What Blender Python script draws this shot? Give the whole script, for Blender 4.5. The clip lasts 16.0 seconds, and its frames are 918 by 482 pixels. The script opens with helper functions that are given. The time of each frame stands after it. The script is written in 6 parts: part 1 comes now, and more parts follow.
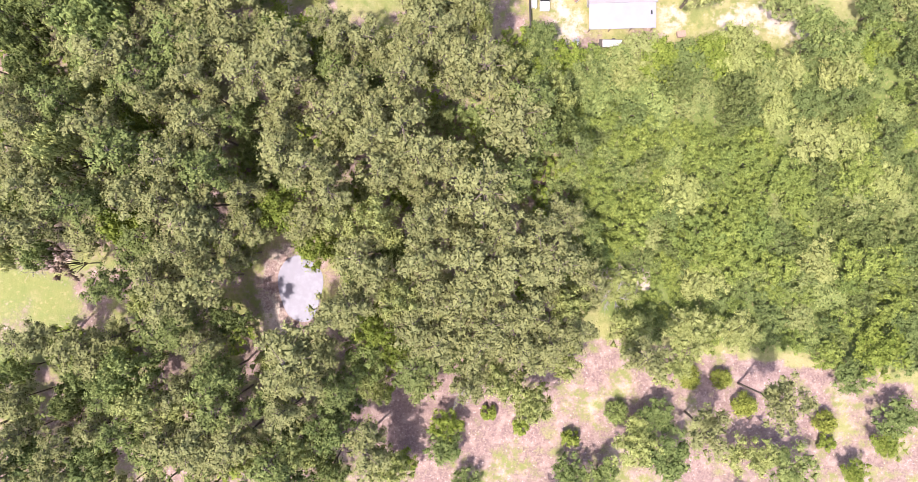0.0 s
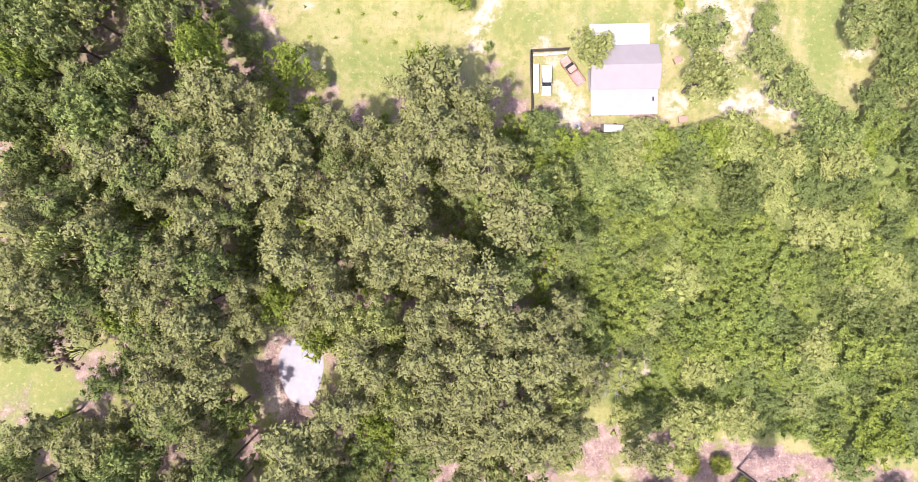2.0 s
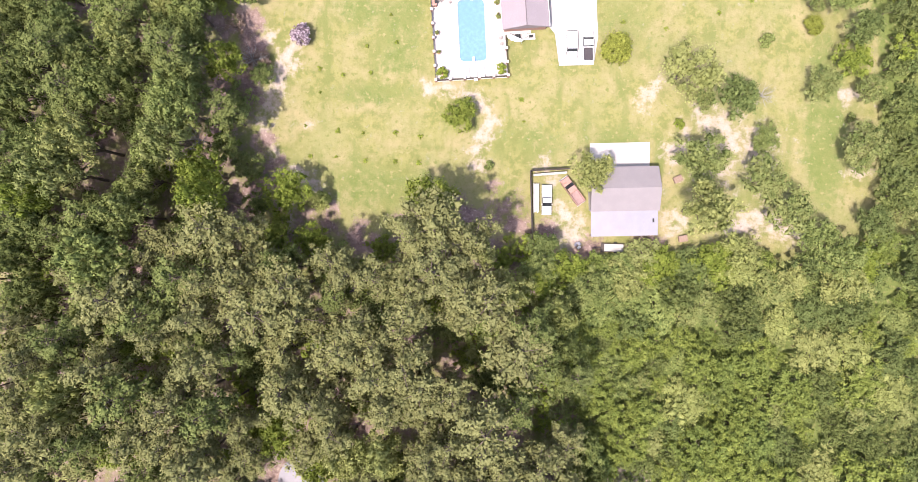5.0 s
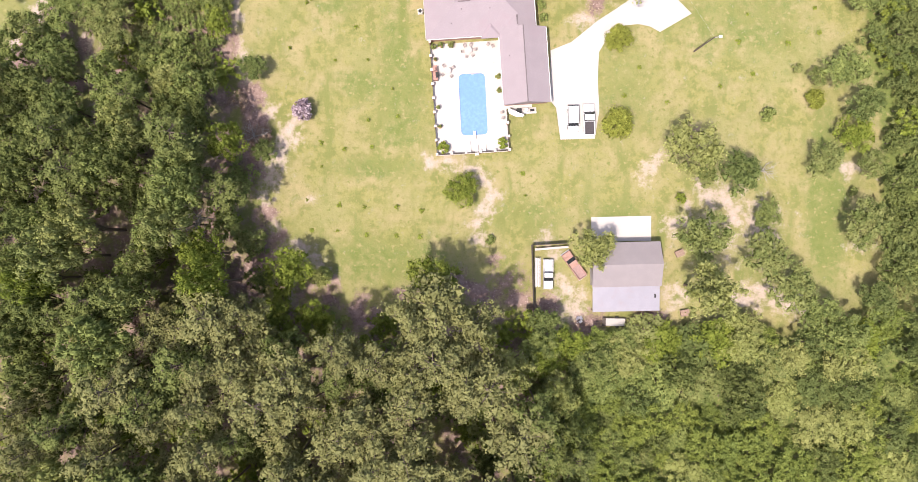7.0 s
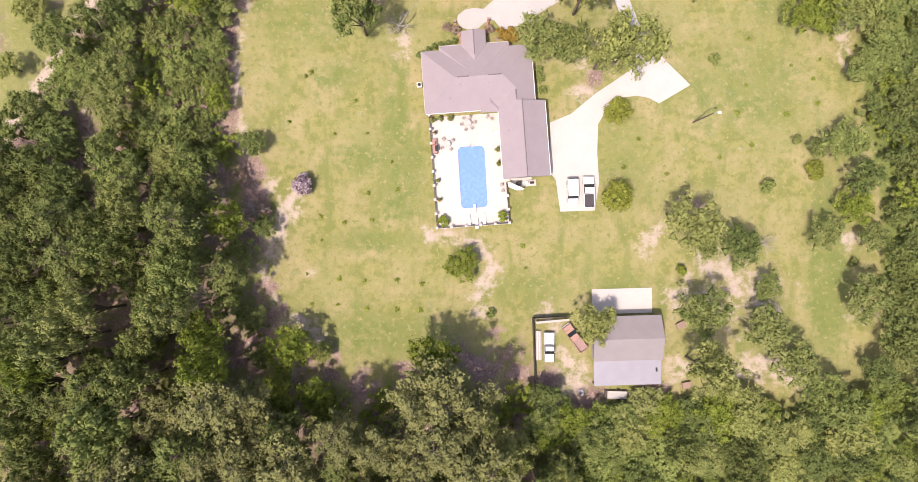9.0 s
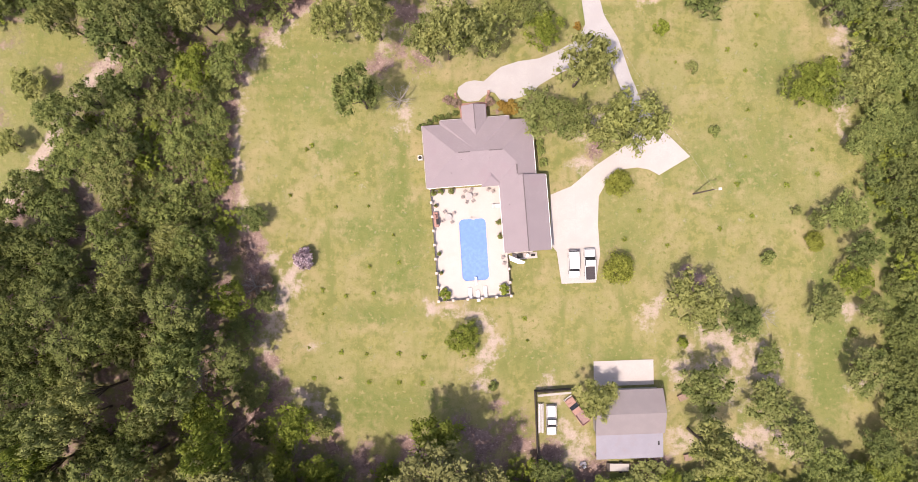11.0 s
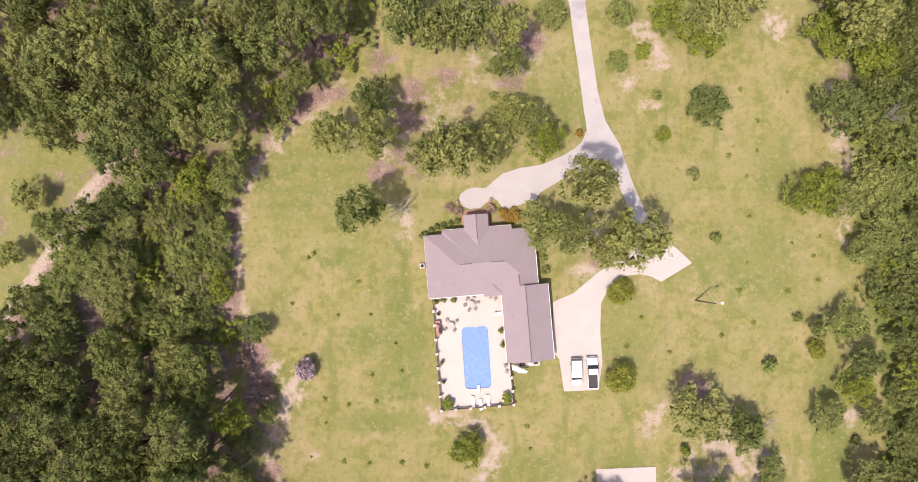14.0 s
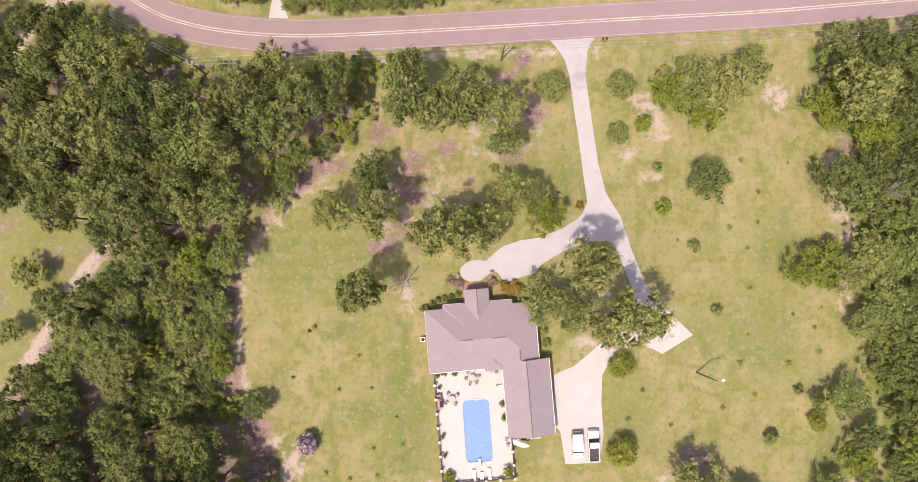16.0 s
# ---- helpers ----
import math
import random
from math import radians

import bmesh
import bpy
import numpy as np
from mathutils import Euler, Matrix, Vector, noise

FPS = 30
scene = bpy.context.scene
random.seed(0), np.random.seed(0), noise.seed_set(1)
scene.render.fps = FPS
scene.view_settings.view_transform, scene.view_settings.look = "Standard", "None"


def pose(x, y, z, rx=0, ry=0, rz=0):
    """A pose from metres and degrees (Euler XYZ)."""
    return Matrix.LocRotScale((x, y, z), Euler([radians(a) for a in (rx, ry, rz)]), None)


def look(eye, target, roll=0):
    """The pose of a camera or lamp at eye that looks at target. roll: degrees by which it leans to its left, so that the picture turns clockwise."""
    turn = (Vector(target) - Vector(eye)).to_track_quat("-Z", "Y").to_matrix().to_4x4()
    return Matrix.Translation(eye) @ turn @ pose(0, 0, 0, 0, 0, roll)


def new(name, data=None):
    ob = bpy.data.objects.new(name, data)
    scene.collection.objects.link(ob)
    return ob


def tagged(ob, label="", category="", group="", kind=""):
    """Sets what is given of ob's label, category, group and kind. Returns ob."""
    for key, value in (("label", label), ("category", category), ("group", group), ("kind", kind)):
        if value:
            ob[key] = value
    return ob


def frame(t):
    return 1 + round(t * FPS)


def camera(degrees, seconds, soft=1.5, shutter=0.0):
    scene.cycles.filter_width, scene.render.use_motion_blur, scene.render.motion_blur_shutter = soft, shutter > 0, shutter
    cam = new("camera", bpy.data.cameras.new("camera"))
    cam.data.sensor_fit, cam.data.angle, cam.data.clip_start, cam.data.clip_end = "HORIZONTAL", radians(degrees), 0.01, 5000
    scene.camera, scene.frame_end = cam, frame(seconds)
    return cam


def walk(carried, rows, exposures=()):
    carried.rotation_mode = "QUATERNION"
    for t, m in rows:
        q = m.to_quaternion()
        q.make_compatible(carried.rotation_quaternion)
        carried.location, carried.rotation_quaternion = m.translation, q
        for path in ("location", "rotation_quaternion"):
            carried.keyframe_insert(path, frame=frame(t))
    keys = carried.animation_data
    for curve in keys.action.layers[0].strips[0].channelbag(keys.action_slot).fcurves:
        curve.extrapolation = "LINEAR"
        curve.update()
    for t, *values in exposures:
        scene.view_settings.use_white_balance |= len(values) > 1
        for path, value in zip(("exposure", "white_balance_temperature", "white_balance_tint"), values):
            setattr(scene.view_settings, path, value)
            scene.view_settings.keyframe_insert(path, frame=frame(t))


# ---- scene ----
cam = camera(66.7, 16.0, soft=0.6)
# seconds, place, turns; the camera looks straight down and flies north
PATH = [
    (0, 1.425, -2.336, 123.262, 0.325, -0.010, 0.059),
    (0.5, 1.420, 1.467, 123.312, 0.058, -0.001, 0.254),
    (1, 1.370, 5.248, 123.376, 0.047, -0.000, 0.322),
    (1.5, 1.285, 8.960, 123.398, 0.135, 0.004, 0.318),
    (2, 1.227, 12.574, 123.392, 0.287, -0.015, 0.322),
    (2.5, 1.184, 16.151, 123.358, 0.440, -0.003, 0.220),
    (3, 1.168, 19.677, 123.380, 0.517, -0.002, 0.286),
    (3.5, 1.150, 23.098, 123.446, 0.531, 0.002, 0.397),
    (4, 1.127, 26.383, 123.489, 0.563, -0.010, 0.375),
    (6.5, 1.135, 42.197, 123.674, 0.877, 0.131, 0.370),
    (7, 1.185, 45.167, 123.681, 1.017, 0.190, 0.292),
    (7.5, 1.255, 48.036, 123.677, 1.194, 0.247, 0.241),
    (8, 1.292, 50.890, 123.695, 1.344, 0.269, 0.147),
    (8.5, 1.255, 53.796, 123.733, 1.486, 0.261, 0.010),
    (9, 1.139, 56.803, 123.801, 1.620, 0.215, -0.082),
    (11.5, 0.053, 72.539, 124.415, 1.803, -0.139, -0.484),
    (12, -0.163, 75.742, 124.482, 1.804, -0.196, -0.526),
    (12.5, -0.338, 78.963, 124.569, 1.790, -0.273, -0.527),
    (13, -0.483, 82.191, 124.656, 1.777, -0.340, -0.551),
    (13.5, -0.604, 85.438, 124.728, 1.767, -0.363, -0.595),
    (14, -0.658, 88.722, 124.814, 1.730, -0.401, -0.612),
    (14.5, -0.669, 92.047, 124.902, 1.695, -0.408, -0.620),
    (15, -0.681, 95.407, 124.974, 1.673, -0.416, -0.784),
    (15.5, -0.681, 98.804, 125.034, 1.603, -0.436, -0.822),
    (16, -0.689, 102.219, 125.062, 1.524, -0.436, -0.823),
]
EXPOSURES = [(0.0, 2.0, 6300, 20), (4.0, 1.82, 6400, 20), (7.0, 1.45, 6800, 17), (9.0, 1.28, 7000, 19), (12.5, 1.09, 7150, 23), (16.0, 1.05, 7150, 23)]
walk(cam, [(t, pose(x, y, z, rx, ry, rz)) for t, x, y, z, rx, ry, rz in PATH], EXPOSURES)

# ---- world, sun ----
SUN_EL, SUN_AZ = 67.5, 47.0  # height of the sun; heading of the shadows from +x
world = bpy.data.worlds.new("sky")
scene.world = world
world.use_nodes = True
wn = world.node_tree.nodes
sky = wn.new("ShaderNodeTexSky")
sky.sky_type, sky.sun_disc = "NISHITA", False
sky.air_density, sky.dust_density, sky.ozone_density = 0.9, 3.0, 1.0
sky.sun_elevation = radians(SUN_EL)
sky.sun_rotation = math.atan2(-math.cos(radians(SUN_AZ)), -math.sin(radians(SUN_AZ)))
world.node_tree.links.new(sky.outputs[0], wn["Background"].inputs[0])
wn["Background"].inputs[1].default_value = 0.112
sun = new("sun", bpy.data.lights.new("sun", "SUN"))
sun.data.energy, sun.data.angle, sun.data.color = 2.4, radians(1.2), (1.0, 0.95, 0.87)
cs = math.cos(radians(SUN_EL))
sun.matrix_world = look((-300 * cs * math.cos(radians(SUN_AZ)), -300 * cs * math.sin(radians(SUN_AZ)), 300 * math.sin(radians(SUN_EL))), (0, 0, 0))


# ---- materials ----
def node_mat(name):
    m = bpy.data.materials.new(name)
    m.use_nodes = True
    return m, m.node_tree.nodes, m.node_tree.links


def ramp_mix(n, l, fac, a, b):
    mx = n.new("ShaderNodeMix")
    mx.data_type = "RGBA"
    for sock, val in ((mx.inputs[0], fac), (mx.inputs[6], a), (mx.inputs[7], b)):
        if isinstance(val, (int, float)):
            sock.default_value = val
        elif isinstance(val, tuple):
            sock.default_value = (*val, 1)
        else:
            l.new(val, sock)
    return mx.outputs[2]


def noise_tex(n, l, scale, detail=4, rough=0.55, coords="Object"):
    tc = n.new("ShaderNodeTexCoord")
    t = n.new("ShaderNodeTexNoise")
    t.inputs["Scale"].default_value, t.inputs["Detail"].default_value, t.inputs["Roughness"].default_value = scale, detail, rough
    l.new(tc.outputs[coords], t.inputs["Vector"])
    return t.outputs["Fac"]


def ramp(n, l, fac, lo, hi):
    r = n.new("ShaderNodeMapRange")
    r.interpolation_type = "SMOOTHSTEP"
    r.inputs[1].default_value, r.inputs[2].default_value = lo, hi
    l.new(fac, r.inputs[0])
    return r.outputs[0]


def surface(name, a, b, scale=3.0, rough=0.85, metal=0.0, bump=0.3, fine=25.0, stain=None, lo=0.35, hi=0.65, grit=0.88):
    """A worn surface: two colours by coarse noise, darkened by a fine grain, with bump."""
    m, n, l = node_mat(name)
    bs = n["Principled BSDF"]
    col = ramp_mix(n, l, ramp(n, l, noise_tex(n, l, scale), lo, hi), a, b)
    grain = noise_tex(n, l, fine, 3)
    col = ramp_mix(n, l, ramp(n, l, grain, 0.3, 0.75), tuple(grit * (p + q) / 2 for p, q in zip(a, b)), col) if bump else col
    if stain:
        col = ramp_mix(n, l, ramp(n, l, noise_tex(n, l, scale * 0.35, 6, 0.65), 0.56, 0.72), col, stain)
    l.new(col, bs.inputs["Base Color"])
    bs.inputs["Roughness"].default_value, bs.inputs["Metallic"].default_value = rough, metal
    if bump:
        bp = n.new("ShaderNodeBump")
        bp.inputs["Strength"].default_value, bp.inputs["Distance"].default_value = bump, 0.02
        l.new(grain, bp.inputs["Height"])
        l.new(bp.outputs[0], bs.inputs["Normal"])
    return m


def leaf_mat(name, a, b, c, through_share=0.3):
    """Foliage: three greens, by leaf and by plant, finely speckled, partly letting light through."""
    m, n, l = node_mat(name)
    n.remove(n["Principled BSDF"])
    geo, info = n.new("ShaderNodeNewGeometry"), n.new("ShaderNodeObjectInfo")
    fine = noise_tex(n, l, 5.0, 4, 0.7)
    col = ramp_mix(n, l, geo.outputs["Random Per Island"], a, b)
    col = ramp_mix(n, l, ramp(n, l, info.outputs["Random"], 0.2, 1.0), col, c)
    col = ramp_mix(n, l, ramp(n, l, noise_tex(n, l, 0.4, 2), 0.42, 0.7), col, tuple(0.72 * v for v in a))
    col = ramp_mix(n, l, ramp(n, l, fine, 0.5, 0.72), col, tuple(min(1.0, 1.1 * v + 0.005) for v in b))
    col = ramp_mix(n, l, ramp(n, l, fine, 0.47, 0.3), col, tuple(0.78 * v for v in a))
    bp = n.new("ShaderNodeBump")
    bp.inputs["Strength"].default_value, bp.inputs["Distance"].default_value = 0.55, 0.15
    l.new(fine, bp.inputs["Height"])
    d, t, mix = n.new("ShaderNodeBsdfDiffuse"), n.new("ShaderNodeBsdfTranslucent"), n.new("ShaderNodeMixShader")
    mix.inputs[0].default_value = through_share
    l.new(col, d.inputs[0]), l.new(col, t.inputs[0])
    l.new(bp.outputs[0], d.inputs["Normal"])
    l.new(d.outputs[0], mix.inputs[1]), l.new(t.outputs[0], mix.inputs[2])
    l.new(mix.outputs[0], n["Material Output"].inputs[0])
    return m


LEAF_PINE = leaf_mat("pine_needles", (0.201, 0.207, 0.081), (0.259, 0.260, 0.108), (0.220, 0.225, 0.093))
LEAF_OAK = leaf_mat("oak_leaves", (0.162, 0.207, 0.065), (0.287, 0.327, 0.105), (0.249, 0.265, 0.100))
LEAF_OLIVE = leaf_mat("olive_leaves", (0.237, 0.266, 0.084), (0.386, 0.408, 0.140), (0.314, 0.325, 0.118), 0.32)
LEAF_THICKET = leaf_mat("thicket_leaves", (0.161, 0.198, 0.043), (0.293, 0.340, 0.087), (0.146, 0.193, 0.056), 0.3)
LEAF_BRIGHT = leaf_mat("bright_leaves", (0.157, 0.206, 0.037), (0.277, 0.322, 0.062), (0.203, 0.237, 0.051), 0.32)
LEAF_LIME = leaf_mat("lime_leaves", (0.190, 0.215, 0.042), (0.345, 0.365, 0.080), (0.245, 0.265, 0.056), 0.32)
LEAF_DARK = leaf_mat("dark_leaves", (0.125, 0.165, 0.054), (0.211, 0.250, 0.083), (0.164, 0.195, 0.069))
LEAF_DEEP = leaf_mat("deep_green_leaves", (0.120, 0.149, 0.047), (0.209, 0.240, 0.080), (0.163, 0.188, 0.064))
LEAF_ORANGE = leaf_mat("orange_leaves", (0.27, 0.16, 0.035), (0.40, 0.26, 0.07), (0.26, 0.19, 0.05))
LEAF_LILAC = leaf_mat("lilac_blossom", (0.13, 0.08, 0.105), (0.74, 0.63, 0.68), (0.21, 0.135, 0.17))
LEAF_PINK = leaf_mat("dry_pinkish_twigs", (0.25, 0.175, 0.13), (0.345, 0.26, 0.205), (0.28, 0.22, 0.165))
BARK = surface("bark", (0.10, 0.075, 0.055), (0.17, 0.13, 0.10), 6.0, 0.95, bump=0.6)
DEADWOOD = surface("dead_wood", (0.26, 0.235, 0.21), (0.36, 0.33, 0.30), 5.0, 0.9)
CONCRETE = surface("concrete", (0.403, 0.371, 0.350), (0.449, 0.418, 0.398), 0.35, 0.85, bump=0.15, fine=8.0, stain=(0.387, 0.363, 0.334))
DRIVE_CONCRETE = surface("drive_concrete", (0.350, 0.334, 0.330), (0.405, 0.392, 0.386), 0.3, 0.9, bump=0.2, fine=6.0, stain=(0.266, 0.243, 0.263))
DECK_CONCRETE = surface("deck_concrete", (0.442, 0.403, 0.372), (0.482, 0.443, 0.413), 0.5, 0.8, bump=0.1, fine=10.0, stain=(0.410, 0.363, 0.314))
ASPHALT = surface("asphalt", (0.234, 0.171, 0.172), (0.271, 0.201, 0.201), 0.15, 0.95, bump=0.3, fine=9.0, stain=(0.197, 0.152, 0.152))
EDGE_PAINT = surface("worn_edge_paint", (0.262, 0.200, 0.195), (0.40, 0.335, 0.31), 0.35, 0.7, bump=0.1)
LINE_PAINT = surface("line_paint", (0.295, 0.238, 0.221), (0.574, 0.525, 0.451), 0.5, 0.7, bump=0.1)
SHINGLE = surface("shingle", (0.246, 0.208, 0.224), (0.272, 0.231, 0.246), 0.5, 0.95, bump=0.4, fine=7.0, stain=(0.240, 0.194, 0.212))
SHINGLE_CAP = surface("shingle_cap", (0.10, 0.085, 0.09), (0.16, 0.13, 0.135), 2.0, 0.95)
BRICK = surface("brick_red", (0.29, 0.155, 0.125), (0.38, 0.225, 0.185), 4.0, 0.9)
WHITE = surface("white_paint", (0.646, 0.637, 0.620), (0.697, 0.689, 0.680), 2.0, 0.6, bump=0.05)
CAR_WHITE = surface("car_white", (0.663, 0.663, 0.671), (0.697, 0.697, 0.697), 2.0, 0.25, bump=0.0)
GLASS_DARK = surface("car_glass", (0.02, 0.022, 0.025), (0.03, 0.032, 0.035), 2.0, 0.08, bump=0.0)
RUBBER = surface("rubber", (0.02, 0.02, 0.02), (0.035, 0.035, 0.035), 5.0, 0.9)
BED_DARK = surface("bed_liner", (0.035, 0.03, 0.035), (0.06, 0.05, 0.055), 5.0, 0.8)
BED_RUST = surface("rusty_bed", (0.24, 0.15, 0.14), (0.34, 0.23, 0.22), 3.0, 0.85)
OLD_WHITE = surface("old_white_paint", (0.50, 0.49, 0.48), (0.60, 0.59, 0.58), 1.5, 0.6, bump=0.05, stain=(0.36, 0.33, 0.32))
METAL_ROOF = surface("metal_roof", (0.216, 0.209, 0.246), (0.246, 0.238, 0.276), 0.6, 0.5, 0.2, 0.1, stain=(0.213, 0.189, 0.214))
SHED_ROOF = surface("shed_roof", (0.208, 0.184, 0.192), (0.238, 0.211, 0.216), 0.6, 0.85, 0.0, 0.2, stain=(0.200, 0.175, 0.183))
SHED_WALL = surface("shed_wall", (0.360, 0.336, 0.320), (0.416, 0.392, 0.368), 1.0, 0.8)
CAP = surface("pale_stone_cap", (0.48, 0.40, 0.36), (0.58, 0.50, 0.46), 3.0, 0.85)
WOOD = surface("weathered_wood", (0.20, 0.13, 0.10), (0.30, 0.21, 0.16), 3.0, 0.9)
DARK_WOOD = surface("dark_wood", (0.05, 0.04, 0.035), (0.09, 0.07, 0.06), 3.0, 0.9)
POLE_WOOD = surface("pole_wood", (0.10, 0.08, 0.065), (0.15, 0.12, 0.095), 3.0, 0.95)
RUST = surface("rusty_paint", (0.300, 0.160, 0.130), (0.400, 0.255, 0.210), 2.5, 0.8, 0.1, stain=(0.220, 0.120, 0.090))
PATIO = surface("patio_metal", (0.27, 0.23, 0.22), (0.36, 0.31, 0.29), 3.0, 0.7)
STEEL = surface("steel", (0.360, 0.360, 0.368), (0.440, 0.440, 0.440), 4.0, 0.45, 0.7, 0.1)
TERRACOTTA = surface("terracotta", (0.42, 0.2, 0.13), (0.5, 0.26, 0.18), 6.0, 0.85)


def ground_mat():
    m, n, l = node_mat("ground_cover")
    bs = n["Principled BSDF"]

    def att(name):
        a = n.new("ShaderNodeAttribute")
        a.attribute_name = name
        return a.outputs["Fac"]

    def plus(a, b, k):
        x = n.new("ShaderNodeMath")
        x.operation = "MULTIPLY_ADD"
        l.new(b, x.inputs[0])
        x.inputs[1].default_value = k
        l.new(a, x.inputs[2])
        return x.outputs[0]

    big, mid, fine = noise_tex(n, l, 0.07, 4), noise_tex(n, l, 0.5, 6, 0.62), noise_tex(n, l, 2.6, 5, 0.7)
    tc, mp, streak = n.new("ShaderNodeTexCoord"), n.new("ShaderNodeMapping"), n.new("ShaderNodeTexNoise")
    mp.inputs["Rotation"].default_value, mp.inputs["Scale"].default_value = (0, 0, 0.12), (1.0, 0.3, 1.0)
    streak.inputs["Scale"].default_value, streak.inputs["Detail"].default_value = 0.34, 4
    l.new(tc.outputs["Object"], mp.inputs["Vector"]), l.new(mp.outputs[0], streak.inputs["Vector"])
    patch = noise_tex(n, l, 0.15, 7, 0.58)
    grass = ramp_mix(n, l, ramp(n, l, mid, 0.4, 0.6), (0.144, 0.152, 0.042), (0.224, 0.208, 0.074))
    grass = ramp_mix(n, l, ramp(n, l, patch, 0.41, 0.65), grass, (0.272, 0.228, 0.112))
    grass = ramp_mix(n, l, ramp(n, l, streak.outputs["Fac"], 0.5, 0.72), grass, (0.142, 0.155, 0.043))
    grass = ramp_mix(n, l, ramp(n, l, big, 0.5, 0.7), grass, (0.214, 0.203, 0.080))
    grass = ramp_mix(n, l, ramp(n, l, plus(plus(att("lush"), mid, 2.2), patch, 1.4), 1.78, 2.72), grass, (0.112, 0.142, 0.032))
    grass = ramp_mix(n, l, ramp(n, l, fine, 0.54, 0.8), grass, (0.115, 0.125, 0.037))
    blotch = noise_tex(n, l, 1.15, 3, 0.55)
    grass = ramp_mix(n, l, ramp(n, l, blotch, 0.55, 0.74), grass, (0.240, 0.212, 0.092))
    grass = ramp_mix(n, l, ramp(n, l, blotch, 0.45, 0.27), grass, (0.145, 0.155, 0.044))
    sand = ramp_mix(n, l, ramp(n, l, fine, 0.3, 0.7), (0.405, 0.338, 0.285), (0.32, 0.253, 0.205))
    litter = ramp_mix(n, l, ramp(n, l, fine, 0.3, 0.7), (0.215, 0.142, 0.125), (0.125, 0.08, 0.07))
    litter = ramp_mix(n, l, ramp(n, l, mid, 0.45, 0.7), litter, (0.27, 0.19, 0.16))
    litter = ramp_mix(n, l, ramp(n, l, noise_tex(n, l, 1.9, 5, 0.75), 0.55, 0.68), litter, (0.39, 0.30, 0.262))
    col = ramp_mix(n, l, ramp(n, l, plus(plus(att("bare"), mid, 2.0), fine, 0.9), 1.66, 2.2), grass, sand)
    col = ramp_mix(n, l, ramp(n, l, plus(plus(plus(att("litter"), mid, 1.1), fine, 0.6), patch, 1.5), 2.02, 2.4), col, litter)
    l.new(col, bs.inputs["Base Color"])
    bs.inputs["Roughness"].default_value = 0.95
    bp = n.new("ShaderNodeBump")
    bp.inputs["Strength"].default_value, bp.inputs["Distance"].default_value = 0.6, 0.15
    l.new(fine, bp.inputs["Height"])
    l.new(bp.outputs[0], bs.inputs["Normal"])
    return m


GROUND = ground_mat()


# ---- mesh helpers ----
def mesh_of(name, verts, faces, material=None, smooth=False):
    me = bpy.data.meshes.new(name)
    me.from_pydata(verts, [], faces)
    if material:
        me.materials.append(material)
    if smooth:
        me.polygons.foreach_set("use_smooth", [True] * len(me.polygons))
    me.update()
    return me


def part(name, bm, material, parent=None, label=""):
    """One mesh object out of a bmesh, under a thing or a part."""
    me = bpy.data.meshes.new(name)
    bmesh.ops.recalc_face_normals(bm, faces=bm.faces)
    bm.to_mesh(me)
    bm.free()
    me.materials.append(material)
    ob = new(name, me)
    ob.parent = parent
    return tagged(ob, label)


def thing(name, m, label, category, group="", kind=""):
    ob = new(name)
    ob.empty_display_size = 0.2
    ob.matrix_basis = m
    return tagged(ob, label, category, group, kind)


def box(bm, x0, y0, z0, x1, y1, z1, bevel=0.0, m=None):
    r = bmesh.ops.create_cube(bm, size=1.0)
    vs = r["verts"]
    for v in vs:
        v.co = Vector(((x0 + x1) / 2 + v.co.x * (x1 - x0), (y0 + y1) / 2 + v.co.y * (y1 - y0), (z0 + z1) / 2 + v.co.z * (z1 - z0)))
    if m:
        bmesh.ops.transform(bm, matrix=m, verts=vs)
    if bevel:
        es = list({e for v in vs for e in v.link_edges})
        bmesh.ops.bevel(bm, geom=es, offset=bevel, segments=2, affect="EDGES", profile=0.6)
    return bm


def boxed(*args, **kw):
    return box(bmesh.new(), *args, **kw)


def tube(bm, p, q, r0, r1=None, sides=8):
    p, q = Vector(p), Vector(q)
    r = bmesh.ops.create_cone(bm, cap_ends=True, segments=sides, radius1=r0, radius2=r0 if r1 is None else r1, depth=(q - p).length)
    turn = (q - p).to_track_quat("Z", "Y").to_matrix().to_4x4()
    bmesh.ops.transform(bm, matrix=Matrix.Translation((p + q) / 2) @ turn, verts=r["verts"])
    return bm


def slab(poly, z0, z1):
    """A flat plate with thickness out of an outline."""
    bm = bmesh.new()
    f = bm.faces.new([bm.verts.new((x, y, z0)) for x, y in poly])
    top = bmesh.ops.extrude_face_region(bm, geom=[f])["geom"]
    bmesh.ops.translate(bm, verts=[g for g in top if isinstance(g, bmesh.types.BMVert)], vec=(0, 0, z1 - z0))
    bmesh.ops.triangulate(bm, faces=[g for g in bm.faces if len(g.verts) > 4], ngon_method="EAR_CLIP")
    return bm


